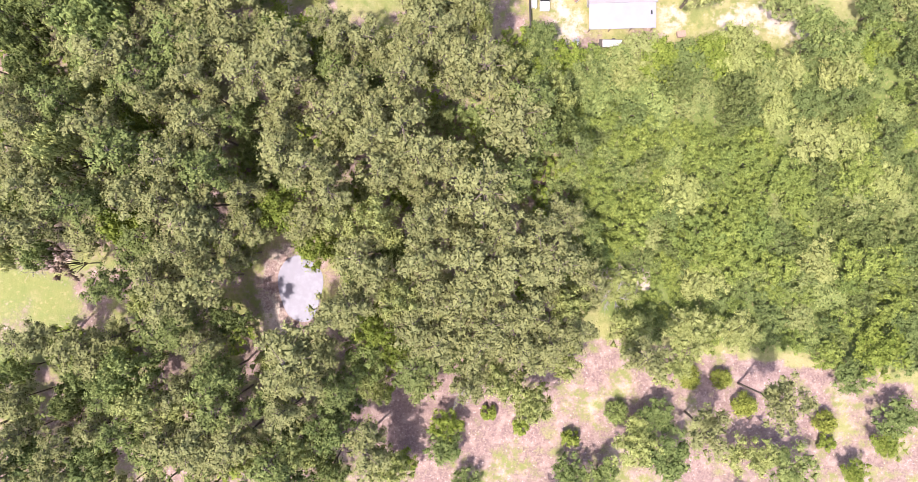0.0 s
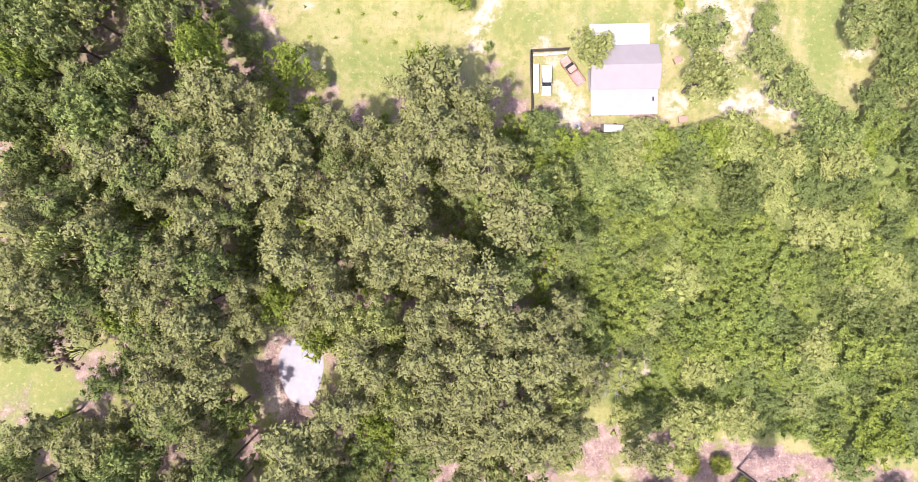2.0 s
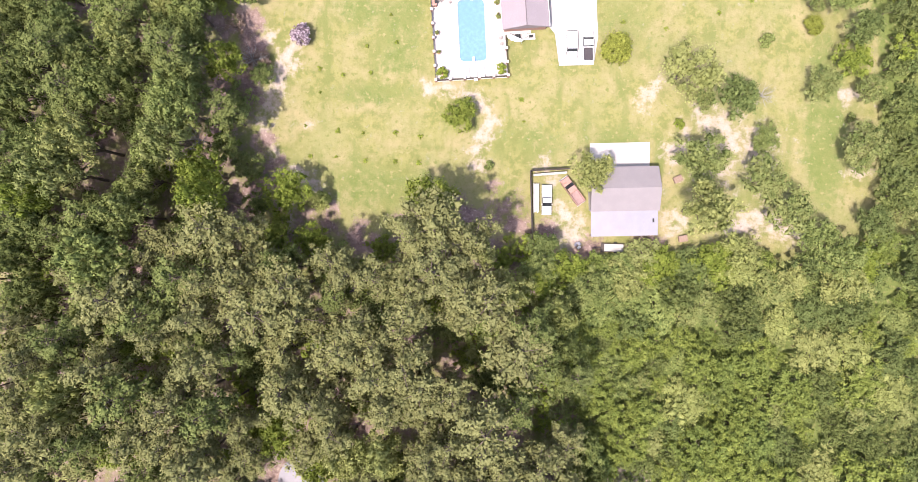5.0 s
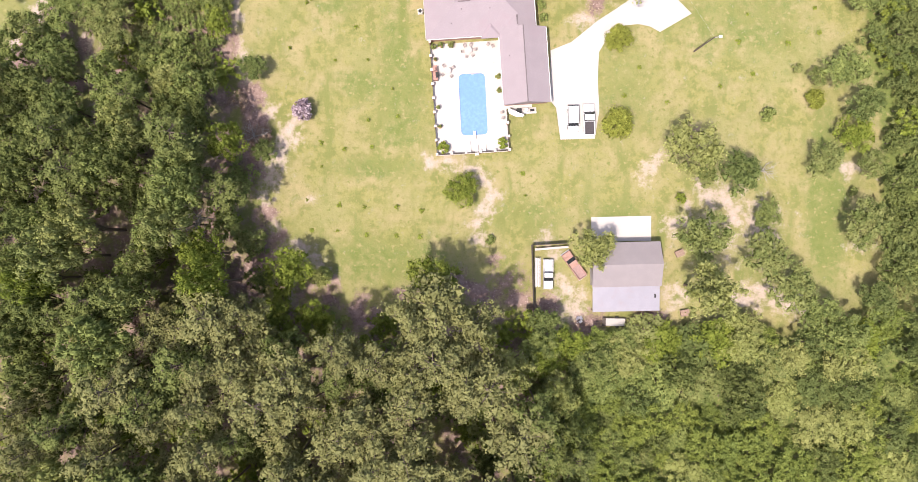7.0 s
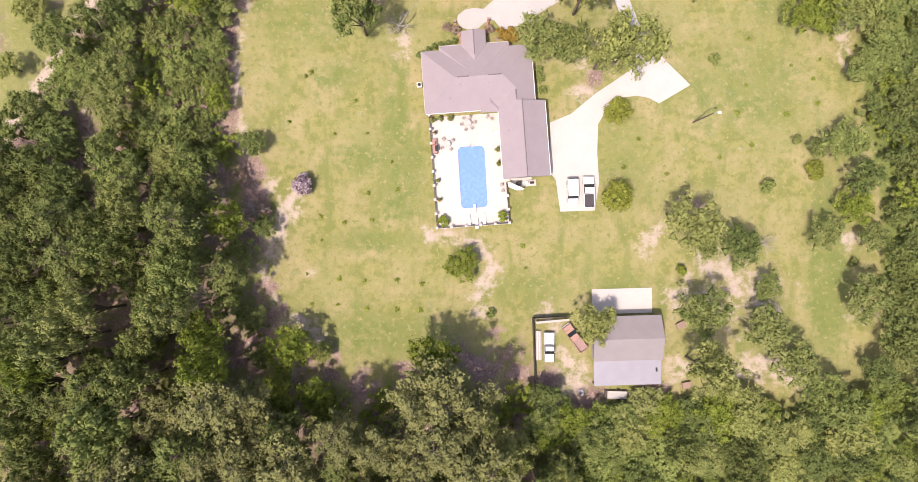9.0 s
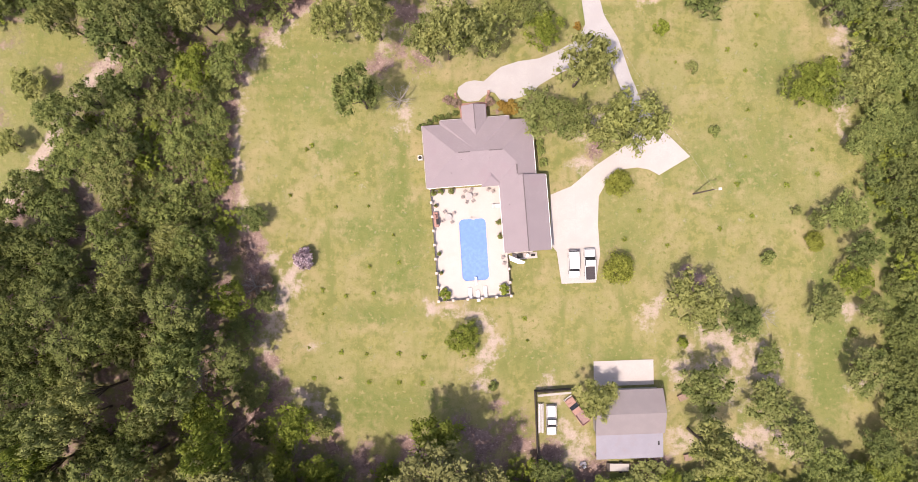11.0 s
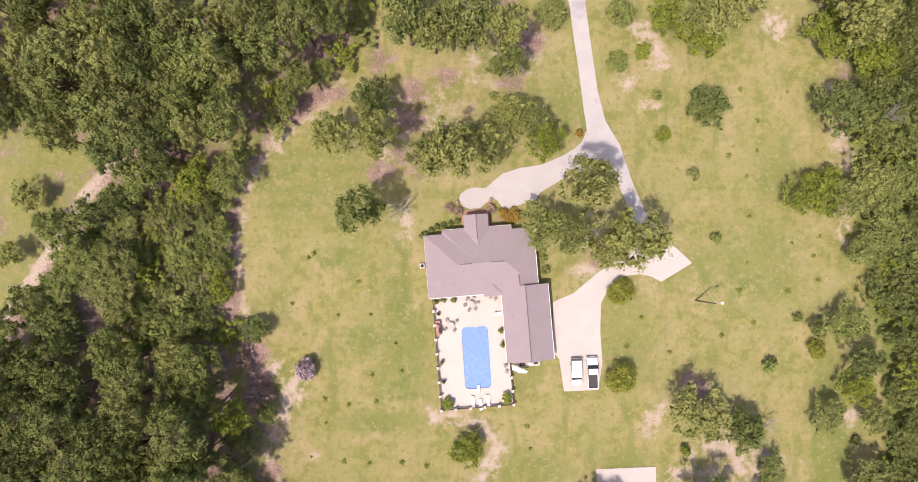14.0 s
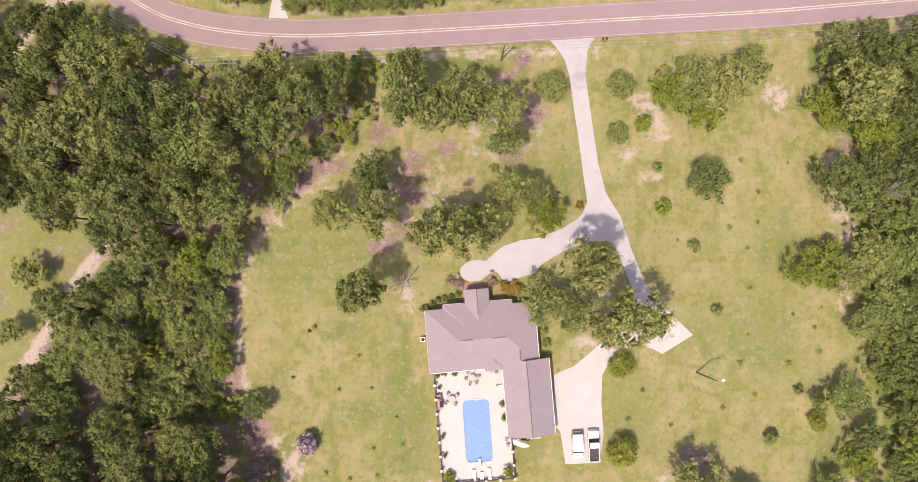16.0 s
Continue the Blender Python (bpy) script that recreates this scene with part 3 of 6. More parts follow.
def crown_mesh(name, quads, material, centres, radii, rng, share=0.72, flat=0.75):
    """A crown: leaf clusters round uneven lumps of leaf mass."""
    iv, tri = core()
    m, k = len(centres), len(quads) // 3
    spin = rng.uniform(0, 6.28, m)
    ivr = np.stack([iv[None, :, 0] * np.cos(spin)[:, None] - iv[None, :, 1] * np.sin(spin)[:, None], iv[None, :, 0] * np.sin(spin)[:, None] + iv[None, :, 1] * np.cos(spin)[:, None], np.repeat(iv[None, :, 2], m, 0)], -1)
    lumps = centres[:, None] + ivr * (radii * share)[:, None, None] * rng.uniform(0.6, 1.6, (m, len(iv), 1)) * np.array([1, 1, flat])
    co = np.concatenate([quads, lumps.reshape(-1, 3)])
    corners = np.concatenate([np.arange(3 * k), (tri[None] + 3 * k + len(iv) * np.arange(m)[:, None, None]).reshape(-1)])
    me = bpy.data.meshes.new(name)
    me.vertices.add(len(co))
    me.vertices.foreach_set("co", co.astype(np.float32).ravel())
    me.loops.add(len(corners))
    me.loops.foreach_set("vertex_index", corners.astype(np.int32))
    me.polygons.add(len(corners) // 3)
    me.polygons.foreach_set("loop_start", np.arange(0, len(corners), 3, dtype=np.int32))
    me.materials.append(material)
    me.update(calc_edges=True)
    return me


def limb_mesh(name, limbs, material, sides=5):
    """Tapered limbs: each a list of (x, y, z, radius)."""
    verts, faces = [], []
    for limb in limbs:
        base = len(verts)
        for j, (x, y, z, r) in enumerate(limb):
            a, b = Vector(limb[max(0, j - 1)][:3]), Vector(limb[min(len(limb) - 1, j + 1)][:3])
            q = (b - a).to_track_quat("Z", "Y")
            for s in range(sides):
                ang = 2 * math.pi * s / sides
                verts.append(Vector((x, y, z)) + q @ Vector((r * math.cos(ang), r * math.sin(ang), 0)))
            if j:
                for s in range(sides):
                    o = base + (j - 1) * sides
                    faces.append((o + s, o + (s + 1) % sides, o + sides + (s + 1) % sides, o + sides + s))
    return mesh_of(name, [tuple(v) for v in verts], faces, material, True)


def pine(seed, leaf=None):
    """A pine 24 m high and 8 m wide: bare lower trunk, whorls of limbs, tufted crown."""
    rng = np.random.default_rng(seed)
    H, R = 24.0, 4.0
    lean = rng.normal(0, 0.35, 2)
    limbs = [[(lean[0] * t ** 2, lean[1] * t ** 2, H * 0.97 * t, 0.26 * (1 - 0.85 * t)) for t in np.linspace(0, 1, 7)]]
    cs, rs = [], []
    for i in range(31):
        t = 0.52 + 0.45 * (i + rng.uniform(0, 1)) / 31
        ang, reach = rng.uniform(0, 6.28), R * rng.uniform(0.55, 1.08) * min(1.0, 1.25 - 1.25 * ((t - 0.62) / 0.42) ** 2 if t > 0.62 else 0.75)
        reach = max(reach, 0.5)
        z = H * t
        dx, dy = math.cos(ang), math.sin(ang)
        ax, ay = lean * t ** 2
        tip = (ax + dx * reach, ay + dy * reach, z + 0.18 * reach)
        limbs.append([(ax, ay, z - 0.3, 0.09), (ax + dx * reach * 0.5, ay + dy * reach * 0.5, z, 0.06), (*tip, 0.025)])
        for k in range(1 + int(reach * 0.75)):
            f = 1 - 0.3 * k + rng.normal(0, 0.06)
            cs.append((ax + dx * reach * f + rng.normal(0, 0.35), ay + dy * reach * f + rng.normal(0, 0.35), z + 0.18 * reach * f + rng.normal(0, 0.25)))
            rs.append(rng.uniform(0.55, 1.1))
    cs.append((*lean, H)), rs.append(0.8)
    cs, rs = np.array(cs), np.array(rs)
    quads = leaf_cards(rng, cs, rs, 38, 0.27, 0.7, 0.75)
    return limb_mesh("trunk", limbs, BARK, 4), crown_mesh("crown", quads, leaf or LEAF_PINE, cs, rs, rng, 0.72, 0.6)


def broadleaf(seed, leaf, H=10.0, R=4.0, low=0.28, clumps=84, count=44, size=0.23, spread=1.0):
    """A spreading tree: forked trunk and a lumpy crown with gaps."""
    rng = np.random.default_rng(seed)
    limbs = [[(0, 0, 0, 0.028 * H), (rng.normal(0, .1), rng.normal(0, .1), H * 0.3, 0.02 * H), (rng.normal(0, .2), rng.normal(0, .2), H * 0.62, 0.009 * H)]]
    lobes = []
    for i in range(7):
        ang, k = i * 0.9 + rng.uniform(0, 0.7), rng.uniform(0.35, 0.62)
        lobes.append((R * k * math.cos(ang), R * k * math.sin(ang), H * rng.uniform(0.5, 0.74), R * rng.uniform(0.36, 0.52)))
    lobes.append((0, 0, H * 0.78, R * 0.46))
    for x, y, z, r in lobes:
        limbs.append([(0, 0, H * 0.25, 0.014 * H), (x * 0.6, y * 0.6, z * 0.8, 0.009 * H), (x, y, z, 0.004 * H)])
    cs, rs = [], []
    for i in range(clumps):
        x, y, z, r = lobes[i % len(lobes)]
        d = rng.normal(size=3)
        d[2] = abs(d[2]) * 0.9 - 0.25
        d /= np.linalg.norm(d)
        q = np.array((x, y, z)) + d * r * rng.uniform(0.75, 1.12) * np.array([spread, spread, 0.85])
        q[2] = max(q[2], H * low)
        cs.append(q), rs.append(R * rng.uniform(0.13, 0.25))
    cs, rs = np.array(cs), np.array(rs)
    quads = leaf_cards(rng, cs, rs, count, size, 0.5, 0.8)
    return limb_mesh("trunk", limbs, BARK, 4), crown_mesh("crown", quads, leaf, cs, rs, rng)


def shrub(seed, leaf, clumps=28, count=46, size=0.17):
    """A low mound 2 m high and 1.2 m in radius with stems from the ground."""
    rng = np.random.default_rng(seed)
    limbs, cs, rs = [], [], []
    for i in range(clumps):
        a, k = rng.uniform(0, 6.28), math.sqrt(rng.uniform(0, 1))
        x, y = 1.0 * k * math.cos(a), 1.0 * k * math.sin(a)
        z = rng.uniform(0.55, 1.0) * 1.85 * math.sqrt(max(0.1, 1 - 0.8 * k * k))
        cs.append((x, y, z)), rs.append(rng.uniform(0.2, 0.36))
        if i < 7:
            limbs.append([(x * 0.1, y * 0.1, 0, 0.04), (x * 0.7, y * 0.7, z * 0.7, 0.025), (x, y, z, 0.01)])
    cs, rs = np.array(cs), np.array(rs)
    return limb_mesh("stem", limbs, BARK), crown_mesh("crown", leaf_cards(rng, cs, rs, count, size, 0.5, 0.85), leaf, cs, rs, rng)


def bare_tree(seed, H=6.0, R=2.6):
    """A leafless tree, limb upon limb."""
    rng = np.random.default_rng(seed)
    limbs = [[(0, 0, 0, 0.13), (0.1, 0, H * 0.35, 0.1), (0.05, 0.1, H * 0.7, 0.05)]]
    for i in range(16):
        a, z0 = rng.uniform(0, 6.28), H * rng.uniform(0.3, 0.65)
        tip = np.array((R * math.cos(a), R * math.sin(a), z0 + H * rng.uniform(0.12, 0.4))) * np.array([rng.uniform(.6, 1), rng.uniform(.6, 1), 1])
        mid = np.array((tip[0] * 0.5 + rng.normal(0, .2), tip[1] * 0.5 + rng.normal(0, .2), (z0 + tip[2]) / 2))
        limbs.append([(0, 0, z0, 0.06), (*mid, 0.045), (*tip, 0.012)])
        for k in range(5):
            e = mid + (tip - mid) * rng.uniform(0, 0.8)
            limbs.append([(*e, 0.03), (*(e + rng.normal(0, 0.5, 3) + (0.3 * math.cos(a), 0.3 * math.sin(a), 0.3)), 0.012)])
    return limb_mesh("limb", limbs, DEADWOOD, 4)


def plant(name, meshes, x, y, r, h, base_r, base_h, turn, label, category, group="", tilt=0.0):
    """A tree or shrub as a thing with its parts, scaled to its own width and height."""
    ob = thing(name, pose(x, y, -0.06, tilt * math.cos(turn), tilt * math.sin(turn), math.degrees(turn)), label, category, group)
    ob.scale = (r / base_r, r / base_r, h / base_h)
    for me in meshes:
        c = new(me.name.split(".")[0], me)
        c.parent = ob
    return ob


PINES = [pine(10 + i) for i in range(9)]
PINES_GREEN = [pine(30 + i, LEAF_DEEP) for i in range(5)]
OAKS = [broadleaf(40 + i, LEAF_OAK) for i in range(6)]
GREENS = [broadleaf(60 + i, LEAF_BRIGHT) for i in range(4)]
DEEPS = [broadleaf(65 + i, LEAF_DEEP) for i in range(3)]
DARKS = [broadleaf(70 + i, LEAF_DARK) for i in range(3)]
PALES = [broadleaf(90 + i, LEAF_OLIVE, count=48, size=0.21) for i in range(3)]
PINKS = [broadleaf(75 + i, LEAF_PINK, clumps=40, count=20) for i in range(2)]
THICKETS = [broadleaf(80 + i, LEAF_THICKET, H=6.0, R=3.2, low=0.15, clumps=44, count=38, size=0.27, spread=1.25) for i in range(7)]
SCRUBS = [broadleaf(170 + i, (LEAF_OAK, LEAF_DARK, LEAF_DEEP, LEAF_OAK, LEAF_DARK, LEAF_DEEP)[i], H=6.0, R=3.2, low=0.12, clumps=38, count=33, size=0.27, spread=1.2) for i in range(6)]
SHRUBS = [shrub(100 + i, LEAF_OAK) for i in range(4)]
SHRUBS_DARK = [shrub(106 + i, LEAF_DARK, 24, 30, 0.22) for i in range(2)]
SHRUBS_BRIGHT = [shrub(110 + i, LEAF_BRIGHT) for i in range(3)]
SHRUB_ORANGE, SHRUB_LILAC, SHRUB_PINK = shrub(120, LEAF_ORANGE), shrub(121, LEAF_LILAC), shrub(122, LEAF_PINK)
BUSHES = [shrub(124 + i, LEAF_OAK, 64, 56, 0.09) for i in range(2)]
BUSHES_BRIGHT = [shrub(127 + i, LEAF_LIME, 64, 56, 0.09) for i in range(2)]
BARES = [bare_tree(130 + i) for i in range(3)]
rnd = random.Random(5)


def put(kind, x, y, r, h, label="", group=""):
    """Stand a plant of a kind at a place."""
    turn = rnd.uniform(0, 6.28)
    if kind in ("pine", "green pine"):
        olive = kind == "pine"
        return plant("pine_tree", rnd.choice(PINES if olive else PINES_GREEN), x, y, r, h, 4.0, 24.0, turn, label or ("tall pine with a tufted olive green crown" if olive else "tall pine with a deep green crown"), "tree", group or "wood", rnd.uniform(0, 3))
    if kind in ("oak", "green", "dark", "deep", "rusty", "pale"):
        pool = {"rusty": PINKS, "pale": PALES, "oak": OAKS, "green": GREENS, "dark": DARKS, "deep": DEEPS}[kind]
        word = {"pale": "scrub tree with a pale olive crown", "rusty": "thin tree with dry pinkish brown leaves", "oak": "spreading broadleaf tree with an olive green crown", "green": "bushy tree with a bright yellow-green crown", "dark": "dense tree with a dark green crown", "deep": "dense wood tree with a deep green crown"}[kind]
        name = {"pale": "scrub_tree", "rusty": "dry_tree", "oak": "oak_tree", "green": "bushy_tree", "dark": "leafy_tree", "deep": "leafy_tree"}[kind]
        return plant(name, rnd.choice(pool), x, y, r, h, 4.0, 9.6, turn, label or word, "tree", group or "yard trees")
    if kind == "scrub":
        return plant("scrub_bush", rnd.choice(SCRUBS), x, y, r, h, 3.3, 6.0, turn, label or "low tangled green scrub bush", "bush", group or "wood")
    if kind == "thicket":
        return plant("thicket_bush", rnd.choice(THICKETS), x, y, r, h, 3.3, 6.0, turn, label or "tangled yellow-green thicket bush", "bush", group or "thicket")
    if kind == "bare":
        ob = plant("bare_tree", (rnd.choice(BARES),), x, y, r, h, 2.6, 6.0, turn, label or "leafless grey tree with thin twigs", "tree", group or "bare trees")
        return ob
    pool = {"shrub": SHRUBS, "bright": SHRUBS_BRIGHT, "orange": [SHRUB_ORANGE], "lilac": [SHRUB_LILAC], "pink": [SHRUB_PINK]}[kind]
    if r > 1.8 and kind in ("shrub", "bright"):
        pool = BUSHES if kind == "shrub" else BUSHES_BRIGHT
    word = {"shrub": "rounded green shrub on the lawn", "bright": "bright yellow-green shrub on the lawn", "orange": "orange-leaved ornamental shrub on bare soil", "lilac": "shrub covered in pale lilac blossom", "pink": "dry pinkish brown shrub"}[kind]
    return plant("shrub", rnd.choice(pool), x, y, r, h, 1.2, 2.0, turn, label or word, "shrub", group or "shrubs")


CROWNS_WEST_A = [("dark", -71.8, 96.0, 2.6, 5.0), ("oak", -64.9, 90.3, 4.4, 8.0), ("dark", -60.7, 90.3, 3.4, 8.0), ("oak", -68.1, 86.0, 3.8, 8.0), ("oak", -58.1, 95.8, 3.8, 6.0), ("dark", -69.6, 79.2, 4.6, 8.0), ("oak", -62.4, 85.1, 3.0, 7.0), ("deep", -69.3, 71.9, 4.4, 14.0), ("dark", -64.2, 68.8, 4.0, 14.0), ("oak", -56.8, 71.7, 3.9, 13.0), ("pale", -54.8, 66.7, 3.4, 16.0), ("deep", -59.2, 62.8, 4.0, 17.0), ("oak", -51.6, 63.8, 3.4, 17.0), ("pale", -47.3, 73.3, 3.5, 13.0), ("oak", -42.9, 72.2, 3.9, 14.0), ("green pine", -42.9, 63.3, 4.1, 23.0), ("green", -37.9, 63.6, 3.2, 14.4), ("deep", -42.6, 67.7, 3.3, 15.0), ("deep", -67.5, 62.8, 4.1, 18.0)]
CROWNS_WEST_B = [("deep", -72.7, 68.7, 3.3, 15.0), ("deep", -70.3, 58.1, 4.0, 18.0), ("green pine", -61.5, 58.1, 3.8, 19.0), ("oak", -57.8, 59.0, 4.0, 18.0), ("deep", -53.1, 59.0, 3.4, 18.0), ("deep", -41.7, 58.1, 2.8, 19.0), ("oak", -43.0, 54.6, 4.4, 24.0), ("green pine", -37.0, 54.5, 3.6, 15.8), ("oak", -44.0, 49.9, 4.0, 24.0), ("green", -40.0, 45.0, 3.8, 18.7), ("green", -37.8, 40.4, 3.8, 26.0), ("pale", -58.5, 49.0, 4.4, 24.0), ("oak", -61.2, 44.5, 4.7, 24.0), ("green", -65.6, 40.7, 3.5, 22.0), ("oak", -51.0, 37.8, 4.1, 21.0), ("green pine", -56.1, 38.3, 3.6, 20.0), ("deep", -66.3, 36.8, 4.5, 20.0), ("pine", -36.6, 35.7, 4.7, 25.0), ("pine", -31.6, 35.9, 3.2, 22.0)]
CROWNS_WEST_C = [("oak", -53.2, 30.6, 5.6, 25.0), ("deep", -68.9, 31.0, 3.8, 18.0), ("green pine", -40.3, 28.5, 4.2, 24.0), ("pine", -33.3, 27.6, 4.0, 24.0), ("deep", -66.9, 24.5, 4.1, 18.0), ("oak", -26.1, 29.6, 3.7, 21.0), ("pine", -18.7, 31.0, 3.2, 23.0), ("pine", -15.6, 28.8, 3.0, 23.0), ("pine", -11.7, 28.2, 3.4, 23.0), ("pine", -6.5, 27.4, 3.5, 23.0), ("pine", 0.8, 30.4, 2.5, 21.0), ("pine", 1.4, 27.1, 4.1, 23.0), ("pale", 8.9, 26.3, 3.8, 18.0), ("oak", 14.2, 28.8, 3.4, 9.0), ("green", 19.6, 29.3, 3.8, 7.0)]
CROWNS_SOUTH_A = [("pine", -51.1, 25.3, 4.4, 27.0), ("pine", -37.3, 26.7, 3.1, 25.0), ("pine", -28.9, 22.2, 4.7, 26.0), ("pine", -38.1, 21.7, 3.6, 26.0), ("pine", -24.0, 27.1, 4.2, 25.0), ("pine", -22.2, 21.2, 3.7, 24.0), ("green pine", -47.1, 22.6, 4.0, 25.0), ("pale", -57.7, 22.1, 3.2, 18.0), ("pine", -44.7, 18.9, 3.1, 25.0), ("green pine", -57.8, 18.1, 3.6, 26.0), ("pine", -63.3, 16.2, 3.1, 27.0), ("pine", -52.6, 15.3, 3.9, 27.0), ("pine", -37.1, 14.9, 3.9, 27.0), ("green", -49.6, 16.9, 2.8, 18.0), ("green pine", -33.4, 17.2, 2.8, 22.0), ("pale", -57.7, 11.3, 4.3, 28.0), ("pine", -62.6, 9.4, 3.6, 27.0), ("green pine", -47.6, 9.5, 4.6, 28.0), ("pine", -40.2, 9.5, 3.6, 28.0)]
CROWNS_SOUTH_B = [("pine", -25.0, 12.6, 4.0, 24.0), ("green pine", -35.4, 7.9, 3.9, 27.0), ("pine", -59.5, 5.1, 4.2, 28.0), ("green pine", -54.8, 3.2, 3.4, 27.0), ("pine", -45.1, 4.5, 3.9, 28.0), ("pine", -40.9, 4.5, 3.1, 27.0), ("pine", -37.2, 4.7, 3.2, 24.0), ("green", -27.2, 3.4, 4.4, 17.0), ("pine", -62.1, -0.1, 3.6, 26.0), ("green", -52.1, 1.3, 3.7, 20.0), ("pine", -38.8, 0.1, 4.3, 27.0), ("pine", -14.5, 21.1, 3.6, 25.0), ("pine", -16.9, 17.2, 4.2, 25.0), ("pine", -3.3, 29.7, 4.3, 25.0), ("pine", -7.4, 21.8, 4.0, 25.0), ("pine", 5.5, 24.3, 4.8, 22.0), ("pine", 0.6, 23.0, 3.0, 22.0), ("green", -3.5, 25.0, 2.5, 16.0), ("pine", 10.0, 17.4, 5.0, 21.0)]
CROWNS_SOUTH_C = [("pale", 17.3, 22.4, 3.6, 16.0), ("green", 14.4, 27.5, 3.4, 8.0), ("pine", -6.8, 16.0, 4.4, 24.0), ("pine", -11.0, 13.1, 4.3, 25.0), ("pine", -12.2, 18.6, 3.2, 24.0), ("pine", -4.9, 10.8, 4.2, 23.0), ("pine", 0.4, 10.2, 3.4, 22.0), ("pine", -20.7, 8.9, 4.2, 24.0), ("pine", -10.7, 8.7, 3.5, 24.0), ("pine", -18.1, 5.2, 3.5, 24.0), ("pine", 5.4, 5.7, 5.2, 25.0), ("green", -7.9, 5.5, 2.1, 12.0), ("pale", -16.7, 1.4, 4.0, 22.0), ("pale", -10.7, 1.2, 4.4, 23.0), ("pine", -4.1, 1.1, 3.5, 24.0), ("pine", 0.2, 3.1, 3.7, 23.0), ("pine", 7.6, -0.0, 3.9, 23.0), ("pine", 13.8, -0.6, 4.0, 20.0), ("pine", 18.4, 1.3, 3.5, 16.0)]
CROWNS_SOUTH_D = [("oak", 21.9, -0.7, 3.3, 12.0), ("green", -21.8, -3.2, 3.3, 15.0), ("pine", -13.8, -3.5, 3.7, 23.0), ("pine", -10.3, -7.5, 3.2, 23.0), ("pine", -4.1, -4.1, 4.2, 24.0), ("pale", -7.5, -10.3, 4.0, 24.0), ("pine", -2.2, -10.1, 3.2, 23.0), ("pine", 3.0, -5.0, 4.9, 24.0), ("pine", 10.5, -5.9, 4.9, 23.0), ("pine", 17.0, -5.3, 4.2, 20.0), ("pine", -15.4, -11.2, 3.9, 23.0), ("pine", -18.5, -14.1, 3.4, 22.0), ("green", -12.2, -15.6, 3.4, 16.0), ("pine", -5.8, -14.1, 3.7, 22.0), ("pine", 2.0, -11.8, 4.1, 23.0), ("pine", 6.6, -14.1, 3.7, 22.0), ("pine", 11.9, -13.9, 4.1, 21.0), ("pale", 18.5, -11.6, 4.0, 17.0), ("pine", -2.3, -17.5, 3.8, 21.0)]
CROWNS_SOUTH_E = [("green", -8.5, -19.6, 2.9, 14.0), ("pine", 5.5, -17.8, 3.9, 21.0), ("pine", 11.8, -19.4, 4.2, 20.0), ("pale", 8.7, -23.9, 3.8, 18.0), ("pale", 13.2, -27.9, 3.6, 16.0), ("pale", 18.5, -20.6, 3.5, 14.0), ("oak", -14.1, -21.4, 3.7, 14.0), ("pine", -21.2, -19.1, 3.8, 21.0)]
CROWNS_SOUTHWEST_A = [("oak", -50.0, -21.6, 4.6, 22.0), ("pale", -46.2, -27.1, 5.0, 22.0), ("pine", -24.8, -18.9, 5.1, 24.0), ("pine", -21.5, -24.1, 3.9, 23.0), ("pine", -24.3, -28.0, 3.6, 22.0), ("green pine", -35.8, -22.7, 3.7, 22.0), ("pine", -38.2, -31.3, 4.1, 23.0), ("pine", -33.2, -33.3, 4.1, 22.0), ("green pine", -27.9, -35.1, 3.9, 22.0), ("dark", -56.7, -36.8, 4.1, 18.0), ("dark", -66.8, -37.3, 4.4, 16.0), ("dark", -59.4, -24.6, 4.3, 13.0), ("green", -62.8, -21.2, 3.8, 9.0), ("green pine", -34.9, -27.1, 3.6, 22.0), ("dark", -19.4, -31.6, 4.4, 17.0), ("pine", -13.3, -34.3, 4.2, 18.0), ("pale", -10.2, -38.8, 3.7, 14.0), ("green pine", -46.8, -16.3, 4.1, 16.0), ("pine", -44.0, -7.6, 4.0, 24.0)]
CROWNS_SOUTHWEST_B = [("pine", -36.7, -7.6, 4.0, 25.0), ("pine", -40.7, -10.9, 3.7, 24.0), ("deep", -35.6, -14.5, 3.8, 16.0), ("dark", -17.5, -28.0, 3.6, 9.0), ("pine", -40.0, -4.0, 3.4, 26.0), ("pale", -24.2, -34.9, 3.8, 18.0), ("oak", -4.9, -25.8, 3.4, 9.0)]
TREES_WEST_EDGE = [("green", -27.5, 42.3, 4.0, 10.5), ("pale", -23.4, 41.0, 1.8, 5.0), ("green", -29.4, 34.6, 4.0, 8.0), ("green", -23.4, 34.5, 2.8, 9.0), ("green", -3.5, 40.8, 4.4, 14.0), ("pale", 4.9, 32.0, 2.0, 21.0), ("pine", -2.2, 36.8, 5.0, 23.0), ("pine", -7.5, 34.6, 4.2, 23.0), ("pine", 3.6, 34.4, 4.0, 21.0)]
